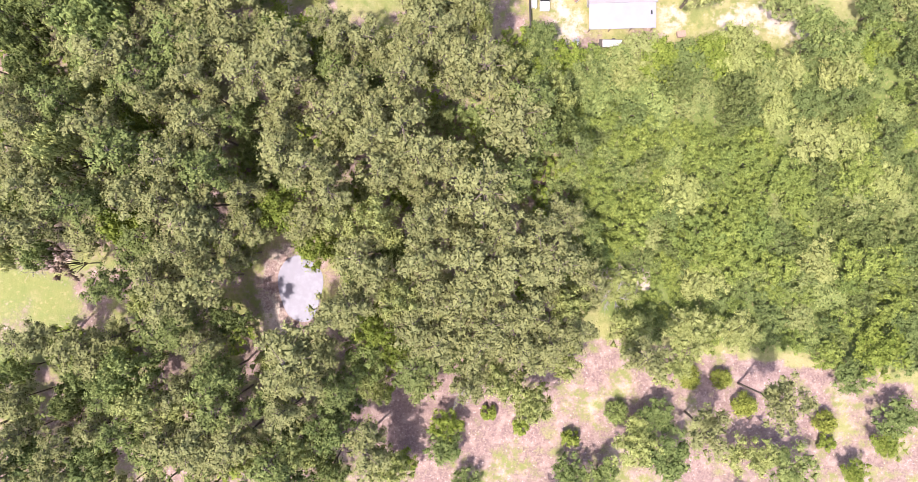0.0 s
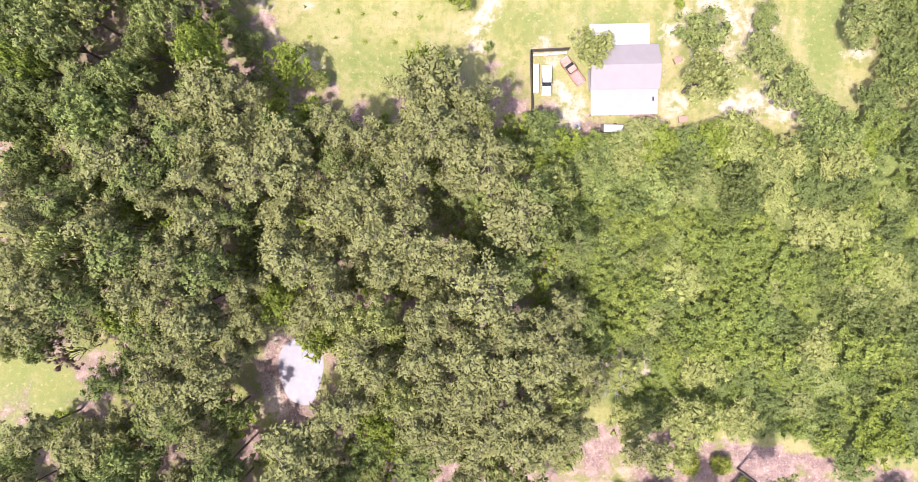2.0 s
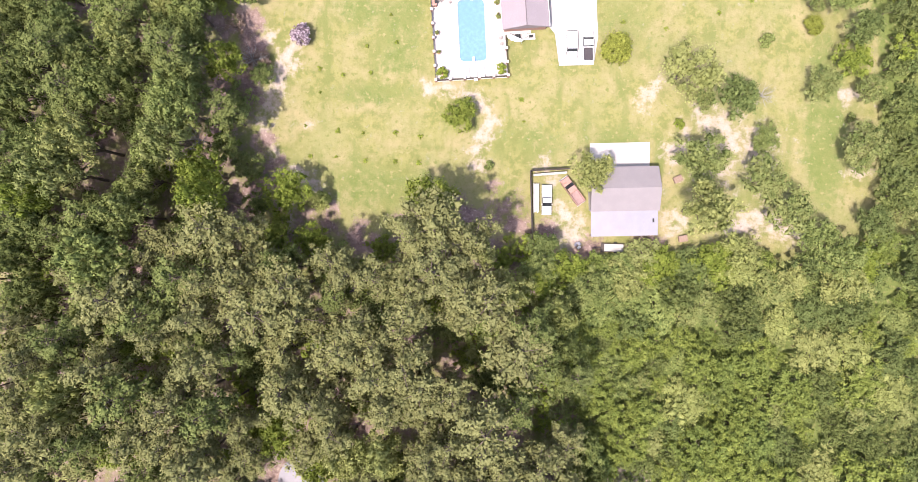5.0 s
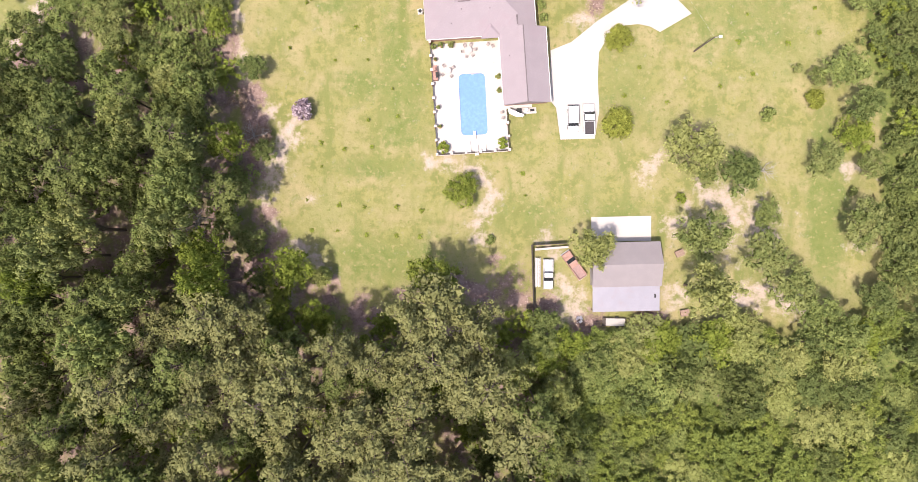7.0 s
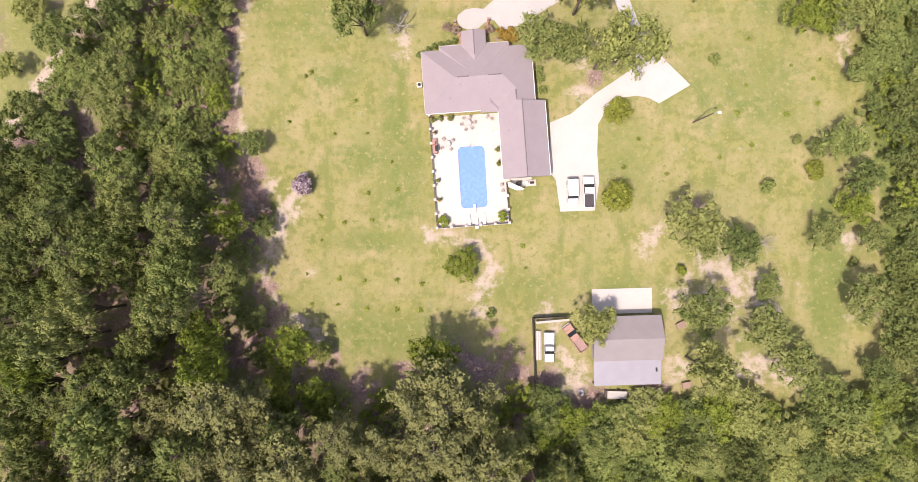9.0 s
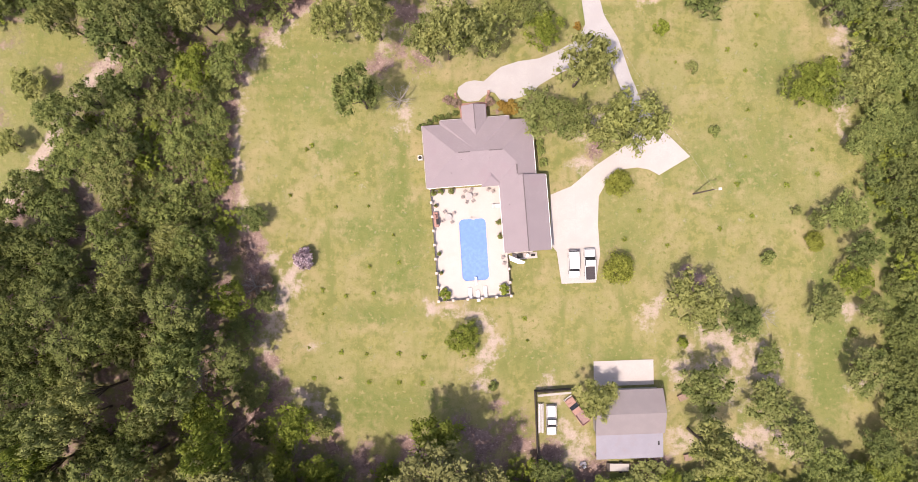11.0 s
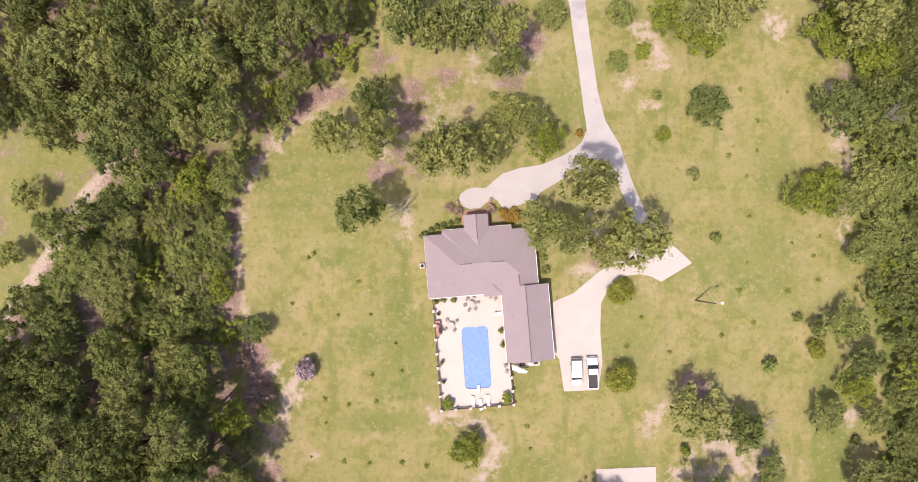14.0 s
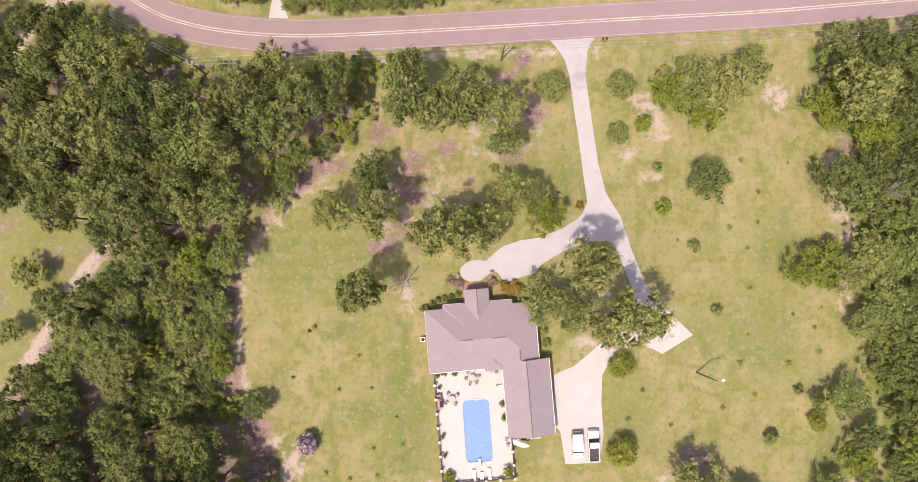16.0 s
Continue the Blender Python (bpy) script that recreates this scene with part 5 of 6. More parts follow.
SAPLINGS_EAST = [(51.5, 119.4), (59.8, 118.8), (64.1, 119.3), (54.3, 113.5), (48.9, 107.4), (54.0, 108.1), (39.5, 105.1), (52.1, 103.6), (67.2, 96.2), (52.5, 96.3), (60.0, 91.4), (63.9, 89.2), (65.1, 92.7), (59.1, 82.7), (64.7, 84.9), (51.8, 88.0), (50.2, 83.0), (52.8, 77.2), (46.9, 75.0), (32.7, 78.5), (29.9, 73.4), (37.7, 72.1), (12.5, 55.4), (12.0, 59.3)]
SPRIGS = [shrub(160 + i, LEAF_BRIGHT, 12, 30, 0.3) for i in range(3)]
for x, y in SAPLINGS_WEST + SAPLINGS_EAST:
    plant("sapling", rnd.choice(SPRIGS), x, y, rnd.uniform(0.3, 0.6), rnd.uniform(0.3, 0.65), 1.2, 2.0, rnd.uniform(0, 6.28), "young planted sapling in the mown lawn", "sapling", "saplings")

# thin trees in the west field
for x, y, r, h in ((-74.2, 101.2, 3.0, 6.0), (-77.7, 90.8, 2.6, 5.5), (-71.2, 114.7, 2.8, 5.5)):
    put("pale", x, y, r, h)


# woods beyond the view
rg = np.random.default_rng(77)
iv, tri = ico()
lumps, places, masses = [], [], []
while len(places) < 380:
    x, y = rg.uniform(-190, 190), rg.uniform(-150, 260)
    if (abs(x) < 89 and -46 < y < 164) or off_line(ROAD_MID, np.array([x]), np.array([y]))[0] < 9 or (x > 0 and y > 150 and x < 90):
        continue
    if x < -60 and (-28 < y < 0 or 45 < y < 118):
        continue
    places.append((x, y))
for x, y in places:
    top = rg.uniform(9, 18)
    for k in range(6):
        c = np.array((x, y, top * rg.uniform(0.55, 0.95))) + rg.normal(0, 1.6, 3) * np.array([1, 1, 0.5])
        lumps.append(c + iv * rg.uniform(1.8, 3.0) * rg.uniform(0.6, 1.3, (len(iv), 1)))
        masses.append((*c, 2.2))
    lumps.append(np.array((x, y, top * 0.35)) + iv * np.array([0.25, 0.25, top * 0.36]))
masses = np.array(masses)
blades = leaf_cards(rg, masses[:, :3], masses[:, 3], 16, 1.0)
co = np.concatenate(lumps + [blades])
fs = (tri[None] + len(iv) * np.arange(len(lumps))[:, None, None]).reshape(-1, 3)
fs = np.concatenate([fs, len(iv) * len(lumps) + np.arange(len(blades)).reshape(-1, 3)])
tagged(new("far_woods", mesh_of("far_woods", co.tolist(), fs.tolist(), LEAF_OAK)), "green woods beyond the grounds on all sides", "woods", kind="stuff")


# ---- house ----
HOUSE = pose(-5.1, 82.4, 0, 0, 0, 4.0)
EAVE, PITCH = 2.75, 0.42
house = thing("house", HOUSE, "single-storey brick house with a mauve-grey shingle hip roof", "house")


def shell(outline, z0, z1, t=0.2):
    """Walls of a given thickness round a rectangle, open above and below."""
    x0, y0, x1, y1 = outline
    bm = bmesh.new()
    box(bm, x0, y0, z0, x1, y0 + t, z1)
    box(bm, x0, y1 - t, z0, x1, y1, z1)
    box(bm, x0, y0 + t, z0, x0 + t, y1 - t, z1)
    box(bm, x1 - t, y0 + t, z0, x1, y1 - t, z1)
    return bm


def roof_solid(x0, y0, x1, y1, base, pitch, hip=(True, True), axis="x", thick=0.14):
    """A hip or gable roof over a rectangle; hip tells for each end of the ridge whether it is hipped."""
    if axis == "x":
        half, mid = (y1 - y0) / 2, (y0 + y1) / 2
        a, b = (x0 + (half if hip[0] else 0), mid), (x1 - (half if hip[1] else 0), mid)
    else:
        half, mid = (x1 - x0) / 2, (x0 + x1) / 2
        a, b = (mid, y0 + (half if hip[0] else 0)), (mid, y1 - (half if hip[1] else 0))
    top = base + half * pitch
    bm = bmesh.new()
    lo = [bm.verts.new((x, y, base)) for x, y in ((x0, y0), (x1, y0), (x1, y1), (x0, y1))]
    un = [bm.verts.new((x, y, base - thick)) for x, y in ((x0, y0), (x1, y0), (x1, y1), (x0, y1))]
    ra = bm.verts.new((*a, top))
    rb = bm.verts.new((*b, top)) if (a[0] - b[0]) ** 2 + (a[1] - b[1]) ** 2 > 0.01 else ra
    if axis == "x":
        fs = [(lo[0], lo[1], rb, ra), (lo[2], lo[3], ra, rb), (lo[1], lo[2], rb), (lo[3], lo[0], ra)]
    else:
        fs = [(lo[1], lo[2], rb, ra), (lo[3], lo[0], ra, rb), (lo[0], lo[1], ra), (lo[2], lo[3], rb)]
    for f in fs:
        f = list(dict.fromkeys(f))
        bm.faces.new(f)
    for i in range(4):
        bm.faces.new((lo[i], un[i], un[(i + 1) % 4], lo[(i + 1) % 4]))
    bm.faces.new(un[::-1])
    return bm


part("wall", shell((0.4, 0.4, 18.8, 10.6), 0, EAVE - 0.1), BRICK, house, "red-brown brick walls")
part("wall", shell((3.5, 8.0, 15.0, 11.25), 0, EAVE - 0.1), BRICK, house)
part("wall", shell((13.1, -11.9, 20.5, 0.6), 0, EAVE - 0.1), BRICK, house)
part("roof", roof_solid(0, 0, 19.2, 11.0, EAVE, PITCH), SHINGLE, house, "mauve-grey asphalt shingle roof")
part("roof", roof_solid(3.1, 5.4, 15.4, 11.65, EAVE + 0.005, PITCH * 0.89, axis="y", hip=(False, True)), SHINGLE, house)
part("roof", roof_solid(12.7, -12.3, 20.9, 1.0, EAVE + 0.01, PITCH, axis="y", hip=(False, False)), SHINGLE, house)
part("roof", roof_solid(9.6, -0.45, 13.0, 4.0, EAVE + 0.015, PITCH * 1.1, axis="y", hip=(True, False)), SHINGLE, house)
part("roof", roof_solid(7.1, 7.0, 11.4, 14.0, EAVE + 0.1, PITCH * 1.2, axis="y", hip=(False, False)), SHINGLE, house)
part("roof", roof_solid(12.65, -0.5, 19.15, 6.0, EAVE + 0.02, PITCH, axis="y", hip=(False, True)), SHINGLE, house)

# ---- deck and pool ----
DECK = pose(-4.7, 82.3, 0, 0, 0, 4.0)
deck_out = [(0.1, 0), (0.1, -19.9), (13.0, -19.9), (13.0, -12.3), (17.5, -12.3), (17.5, 0)]
POOL = pose(3.15, 71.7, 0, 0, 0, 3.2)


def rounded(w, h, r, k=6):
    pts = []
    for cx, cy, a0 in ((w / 2 - r, h / 2 - r, 0), (-w / 2 + r, h / 2 - r, 90), (-w / 2 + r, -h / 2 + r, 180), (w / 2 - r, -h / 2 + r, 270)):
        for i in range(k + 1):
            a = radians(a0 + 90 * i / k)
            pts.append((cx + r * math.cos(a), cy + r * math.sin(a)))
    return pts


pool_ring = [(POOL @ Vector((x, y, 0))).to_2d() for x, y in rounded(4.75, 11.0, 0.8)]
deck_ring = [(DECK @ Vector((x, y, 0))).to_2d() for x, y in deck_out]
bm = bmesh.new()
loops = []
for ring in (deck_ring, pool_ring):
    vs = [bm.verts.new((p[0], p[1], 0.08)) for p in ring]
    loops += [bm.edges.new((a, b)) for a, b in zip(vs, vs[1:] + vs[:1])]
bmesh.ops.triangle_fill(bm, use_beauty=True, use_dissolve=False, edges=loops)
geo = bmesh.ops.extrude_face_region(bm, geom=list(bm.faces))["geom"]
bmesh.ops.translate(bm, verts=[g for g in geo if isinstance(g, bmesh.types.BMVert)], vec=(0, 0, -0.2))
tagged(part("pool_deck", bm, DECK_CONCRETE), "cream concrete deck round the pool", "deck", kind="structure")
POOL_WATER = surface("pool_water", (0.135, 0.255, 0.585), (0.155, 0.28, 0.61), 0.18, 0.06, bump=0.04, fine=1.5)
pool = thing("swimming_pool", POOL, "rectangular swimming pool with rounded corners and blue water", "pool")
part("water", slab(rounded(4.73, 10.98, 0.79), -1.0, -0.06), POOL_WATER, pool, "clear blue pool water")
coping = bmesh.new()
o, i = rounded(5.15, 11.4, 0.95), rounded(4.72, 10.97, 0.79)
vo, vi = [coping.verts.new((x, y, 0.12)) for x, y in o], [coping.verts.new((x, y, 0.12)) for x, y in i]
for k in range(len(o)):
    coping.faces.new((vo[k], vo[(k + 1) % len(o)], vi[(k + 1) % len(o)], vi[k]))
geo = bmesh.ops.extrude_face_region(coping, geom=list(coping.faces))["geom"]
bmesh.ops.translate(coping, verts=[g for g in geo if isinstance(g, bmesh.types.BMVert)], vec=(0, 0, -0.1))
part("coping", coping, DECK_CONCRETE, pool)

# ---- shed ----
SHED = pose(23.7, 42.9, 0, 0, 0, 1.6)
shed = thing("shed", SHED, "long shed with a mauve-grey gable roof and metal lean-to", "shed")
part("wall", shell((0.25, -3.2, 11.6, 3.9), 0, 3.1), SHED_WALL, shed)
part("roof", roof_solid(0, -3.5, 12.0, 4.2, 3.1, 0.45, hip=(False, False)), SHED_ROOF, shed, "mauve-grey shed roof")
bm = bmesh.new()
v = [bm.verts.new(p) for p in ((0.1, -3.35, 3.0), (11.7, -3.35, 3.0), (11.7, -7.8, 2.4), (0.1, -7.8, 2.4))]
bm.faces.new(v)
geo = bmesh.ops.extrude_face_region(bm, geom=list(bm.faces))["geom"]
bmesh.ops.translate(bm, verts=[g for g in geo if isinstance(g, bmesh.types.BMVert)], vec=(0, 0, -0.06))
part("lean_to_roof", bm, METAL_ROOF, shed, "pale lavender metal lean-to roof")
for x in (0.3, 3.9, 7.6, 11.4):
    part("post", boxed(x - 0.07, -7.6, -0.05, x + 0.07, -7.46, 2.35), WOOD, shed)
tagged(part("shed_slab", slab([(24.2, 47.3), (34.8, 47.6), (34.8, 52.0), (24.2, 51.7)], -0.1, 0.06), CONCRETE), "pale concrete slab before the shed", "slab", kind="structure")


# ---- roof trim of the house ----
def strip(p, q, w, t, lift=0.0):
    """A low bar from p to q."""
    p, q = Vector(p), Vector(q)
    d = (q - p).normalized()
    side = d.cross(Vector((0, 0, 1))).normalized() * w / 2
    up = Vector((0, 0, t))
    bm = bmesh.new()
    vs = [bm.verts.new(v + Vector((0, 0, lift))) for v in (p - side, p + side, q + side, q - side)]
    f = bm.faces.new(vs)
    top = bmesh.ops.extrude_face_region(bm, geom=[f])["geom"]
    bmesh.ops.translate(bm, verts=[g for g in top if isinstance(g, bmesh.types.BMVert)], vec=up)
    return bm


RIDGE = EAVE + 5.5 * PITCH
for p, q in (((5.9, 5.5, RIDGE), (8.0, 5.5, RIDGE)), ((11.2, 5.5, RIDGE), (13.6, 5.5, RIDGE))):
    part("ridge_vent", strip(p, q, 0.18, 0.06, -0.01), SHINGLE_CAP, house, "dark ridge vent")
WING_TOP = EAVE + 0.01 + 4.1 * PITCH
part("ridge_vent", strip((16.8, -12.25, WING_TOP), (16.8, 0.95, WING_TOP), 0.17, 0.06, -0.01), SHINGLE_CAP, house)
part("ridge_vent", strip((9.25, 9.6, EAVE + 0.1 + 2.15 * PITCH * 1.2), (9.25, 13.95, EAVE + 0.1 + 2.15 * PITCH * 1.2), 0.16, 0.06, -0.01), SHINGLE_CAP, house)
part("ridge_vent", strip((15.9, 1.2, EAVE + 3.25 * PITCH), (15.9, 2.9, EAVE + 3.25 * PITCH), 0.26, 0.06, 0.0), SHINGLE_CAP, house)
for p, q in (((-0.08, 0, EAVE - 0.1), (-0.08, 11, EAVE - 0.1)), ((0.05, -0.08, EAVE - 0.1), (12.6, -0.08, EAVE - 0.1)), ((20.98, -12.2, EAVE - 0.1), (20.98, 0.9, EAVE - 0.1)), ((12.62, -12.2, EAVE - 0.1), (12.62, -0.2, EAVE - 0.1)), ((19.28, 1.1, EAVE - 0.1), (19.28, 10.9, EAVE - 0.1)), ((3.2, 11.73, EAVE - 0.1), (7.0, 11.73, EAVE - 0.1)), ((11.5, 11.73, EAVE - 0.1), (15.3, 11.73, EAVE - 0.1))):
    part("gutter", strip(p, q, 0.1, 0.11), WHITE if p[0] > 12 or p[1] < 0 else SHED_WALL, house, "pale gutter")
for y0, y1 in ((-11.6, -9.0), (-8.2, -5.6), (-4.8, -2.2)):
    part("garage_door", boxed(20.5, y0, 0.05, 20.56, y1, 2.25), WHITE, house, "white garage door")
for x, y in ((4.5, 2.2), (6.4, 4.3), (11.3, 4.2), (14.2, -4.0)):
    z = EAVE + (y if y > 0 else x - 12.7) * PITCH
    bm = tube(bmesh.new(), (x, y, z - 0.2), (x, y, z + 0.35), 0.07)
    part("vent_pipe", bm, SHINGLE_CAP, house, "dark roof vent pipe")
# gable walls
for y, t in ((-11.9, 0.2), (0.4, 0.2)):
    bm = bmesh.new()
    a = [bm.verts.new(v) for v in ((13.1, y, EAVE - 0.12), (20.5, y, EAVE - 0.12), (16.8, y, EAVE + 3.65 * PITCH))]
    f = bm.faces.new(a)
    g = bmesh.ops.extrude_face_region(bm, geom=[f])["geom"]
    bmesh.ops.translate(bm, verts=[v for v in g if isinstance(v, bmesh.types.BMVert)], vec=(0, t, 0))
    part("gable", bm, BRICK, house)
for x in (7.4, 11.1):
    part("porch_post", boxed(x - 0.12, 13.5, 0, x + 0.12, 13.74, EAVE), WHITE, house, "white porch post")
part("porch_floor", boxed(6.9, 11.3, 0, 11.6, 14.0, 0.5), BRICK, house, "red brick porch floor")
for k in range(3):
    part("step", boxed(7.2 - 0.1 * k, 14.0 + 0.35 * k, 0, 11.3 + 0.1 * k, 14.35 + 0.35 * k, 0.42 - 0.16 * k, 0.02), BRICK, house, "red brick step")
for x, sx in ((7.0, -1), (11.5, 1)):
    bm = bmesh.new()
    for k in range(6):
        box(bm, x + sx * (0.12 + 0.09 * k * k / 4) - 0.14, 14.0 + 0.42 * k, 0, x + sx * (0.12 + 0.09 * k * k / 4) + 0.14, 14.42 + 0.42 * k, 0.72 - 0.05 * k)
    part("stair_wall", bm, BRICK, house, "curved brick stair wall")
    part("gate_pillar", boxed(x + sx * 0.75 - 0.22, 16.4, 0, x + sx * 0.75 + 0.22, 16.84, 1.1, 0.03), BRICK, house)

ac = thing("air_conditioner", pose(-6.35, 88.1, 0, 0, 0, 4), "pale air conditioning unit beside the house wall", "air conditioner")
part("casing", boxed(-0.42, -0.42, -0.06, 0.42, 0.42, 0.8, 0.05), WHITE, ac)
bm = tube(bmesh.new(), (0, 0, 0.8), (0, 0, 0.83), 0.32, sides=20)
part("fan_grille", bm, RUBBER, ac, "dark round fan grille")

# front beds
for k, (x, y) in enumerate([(-6.4, 94.4), (-5.6, 94.7), (-3.7, 95.9), (-2.6, 96.2), (-1.3, 96.5), (0.0, 96.9), (-4.7, 95.3)]):
    plant("shrub", SHRUBS_DARK[k % 2], x, y - 0.9, 0.66, 1.1, 1.2, 2.0, k * 1.1, "clipped round hedge shrub before the house", "shrub", "front hedge")
for x, y, r in ((10.0, 96.9, 1.7), (8.4, 97.3, 1.1), (21.9, 111.5, 0.8)):
    put("orange", x, y, r, 2.2)
for x, y in ((15.0, 90.6), (15.3, 89.2), (15.7, 87.1)):
    put("shrub", x, y, 0.9, 1.5, "dark green shrub beside the house wall", "front hedge")
for x, y in ((6.2, 98.2), (-1.4, 98.4), (0.2, 98.0)):
    put("pink", x, y, 0.95, 1.3, "reddish brown shrub beside the porch stairs", "front hedge")

# ---- pool surround ----
wall = thing("pool_fence", DECK, "low brick and rail fence round the pool deck", "fence")
runs = [((0.15, 0.2), (0.15, -19.8)), ((0.15, -19.8), (12.95, -19.8)), ((12.95, -19.8), (12.95, -12.6))]
for (x0, y0), (x1, y1) in runs:
    n = max(2, round(math.hypot(x1 - x0, y1 - y0) / 2.5))
    for k in range(n):
        xa, ya, xb, yb = x0 + (x1 - x0) * k / n, y0 + (y1 - y0) * k / n, x0 + (x1 - x0) * (k + 1) / n, y0 + (y1 - y0) * (k + 1) / n
        part("pillar", boxed(xa - 0.18, ya - 0.18, -0.1, xa + 0.18, ya + 0.18, 1.35, 0.03), BRICK, wall, "brick pillar")
        part("cap", boxed(xa - 0.23, ya - 0.23, 1.35, xa + 0.23, ya + 0.23, 1.43, 0.02), CAP, wall, "pale stone cap")
        for z in (0.25, 0.62, 0.99):
            part("rail", strip((xa, ya, z), (xb, yb, z), 0.07, 0.12), DARK_WOOD, wall, "dark fence rail")

grill = thing("brick_grill", DECK @ pose(0.75, -5.3, 0.08), "brick barbecue with a black top", "barbecue")
part("base", boxed(-0.4, -1.3, 0, 0.4, 1.3, 0.95, 0.03), BRICK, grill)
part("chimney", boxed(-0.35, 0.2, 0.95, 0.1, 0.75, 1.7, 0.03), BRICK, grill)
part("grill_top", boxed(0.05, -0.9, 0.95, 0.6, 0.1, 1.06, 0.02), RUBBER, grill, "black grill lid")


def round_table(x, y, chairs, turn):
    t = thing("patio_table", pose(x, y, 0.08, 0, 0, turn), "round pale-topped patio table on the pool deck", "table")
    part("tabletop", tube(bmesh.new(), (0, 0, 0.7), (0, 0, 0.74), 0.62, sides=24), SHED_WALL, t)
    part("pedestal", tube(bmesh.new(), (0, 0, 0), (0, 0, 0.7), 0.06), STEEL, t)
    part("foot", tube(bmesh.new(), (0, 0, 0), (0, 0, 0.04), 0.3, sides=16), STEEL, t)
    for k in range(chairs):
        a = 360 * k / chairs + turn
        patio_chair(x + 1.1 * math.cos(radians(a)), y + 1.1 * math.sin(radians(a)), a + 90)


def patio_chair(x, y, turn):
    c = thing("patio_chair", pose(x, y, 0.08, 0, 0, turn), "brown metal patio chair on the pool deck", "chair", "patio chairs")
    part("seat", boxed(-0.24, -0.24, 0.4, 0.24, 0.24, 0.45, 0.02), PATIO, c)
    part("backrest", boxed(-0.24, -0.28, 0.45, 0.24, -0.23, 0.9, 0.02), PATIO, c)
    for lx in (-0.21, 0.21):
        part("armrest", boxed(lx - 0.03, -0.24, 0.62, lx + 0.03, 0.2, 0.66), PATIO, c)
        for ly in (-0.21, 0.21):
            part("leg", boxed(lx - 0.02, ly - 0.02, 0, lx + 0.02, ly + 0.02, 0.4), PATIO, c)


round_table(2.3, 81.2, 6, 10)
round_table(-1.4, 77.5, 4, 35)
for x, y, a in ((5.7, 82.3, 150), (6.6, 82.0, 210), (8.2, 70.2, 100), (8.4, 69.2, 80)):
    patio_chair(x, y, a)


def lounger(x, y, turn):
    l = thing("sun_lounger", pose(x, y, 0.08, 0, 0, turn), "white sun lounger beside the pool", "lounger", "sun loungers")
    part("mattress", boxed(-0.33, -0.95, 0.3, 0.33, 0.45, 0.4, 0.03), WHITE, l)
    part("backrest", boxed(-0.33, 0, 0, 0.33, 0.75, 0.09, 0.03, pose(0, 0.42, 0.32, 35)), WHITE, l)
    for lx in (-0.28, 0.28):
        part("frame_rail", boxed(lx - 0.03, -0.95, 0.24, lx + 0.03, 0.9, 0.3), STEEL, l)
        for ly in (-0.85, 0.75):
            part("leg", boxed(lx - 0.025, ly - 0.025, 0, lx + 0.025, ly + 0.025, 0.24), STEEL, l)


for x, y, a in ((2.4, 64.0, 184), (5.1, 64.2, 184), (3.8, 63.5, 186), (7.4, 79.5, 94)):
    lounger(x, y, a)


def potted(x, y, r, h, leaf_mesh, word):
    p = thing("potted_plant", pose(x, y, 0.08), word, "potted plant", "deck plants")
    bm = tube(bmesh.new(), (0, 0, 0), (0, 0, 0.45), 0.2, 0.3, 14)
    part("pot", bm, TERRACOTTA, p, "terracotta pot")
    for me in leaf_mesh:
        c = new("foliage", me)
        c.parent = p
        c.matrix_basis = Matrix.Translation((0, 0, 0.35)) @ Matrix.Diagonal((r / 1.2, r / 1.2, h / 2, 1))


for k, (x, y, r) in enumerate([(-4.0, 81.8, 0.6), (-2.7, 82.0, 0.55), (-0.8, 82.1, 0.6), (7.6, 76.4, 0.6), (7.8, 74.1, 0.6), (-3.6, 79.5, 0.35), (-3.0, 71.0, 0.4), (-2.7, 67.5, 0.4), (8.9, 72.5, 0.4)]):
    potted(x, y, r, 1.2, SHRUBS[k % 4], "dark green spiky plant in a terracotta pot")
potted(-2.0, 63.8, 1.1, 1.6, SHRUBS_BRIGHT[0], "yellow-green bush in a large pot")
potted(8.3, 64.6, 1.1, 1.6, SHRUBS_BRIGHT[1], "yellow-green bush in a large pot")

bench = thing("service_pad", pose(12.2, 70.6, 0, 0, 0, 4), "concrete pad with pool equipment behind the wing", "pool equipment")
part("pad", boxed(-2.2, -0.6, -0.06, 2.2, 0.5, 0.08, 0.01), CONCRETE, bench)
part("heater", boxed(-1.4, -0.4, 0.08, -0.5, 0.3, 0.9, 0.04), RUBBER, bench, "dark pool heater")
part("filter_tank", tube(bmesh.new(), (0.4, 0, 0.08), (0.4, 0, 0.95), 0.3, sides=16), WHITE, bench, "white filter tank")
part("pump", boxed(1.1, -0.25, 0.08, 1.8, 0.15, 0.5, 0.05), RUBBER, bench)
canopy = thing("shade_sail", pose(10.6, 69.9, 0, 0, 0, -8), "small white cloth awning beside the deck", "awning")
bm = bmesh.new()
vs = [bm.verts.new(p) for p in ((-1.5, 0.55, 2.2), (1.6, -0.25, 2.0), (1.3, -0.6, 1.95), (0.2, -0.75, 1.98), (-1.2, -0.35, 2.1))]
f = bm.faces.new(vs)
g = bmesh.ops.extrude_face_region(bm, geom=[f])["geom"]
bmesh.ops.translate(bm, verts=[v for v in g if isinstance(v, bmesh.types.BMVert)], vec=(0, 0, 0.03))
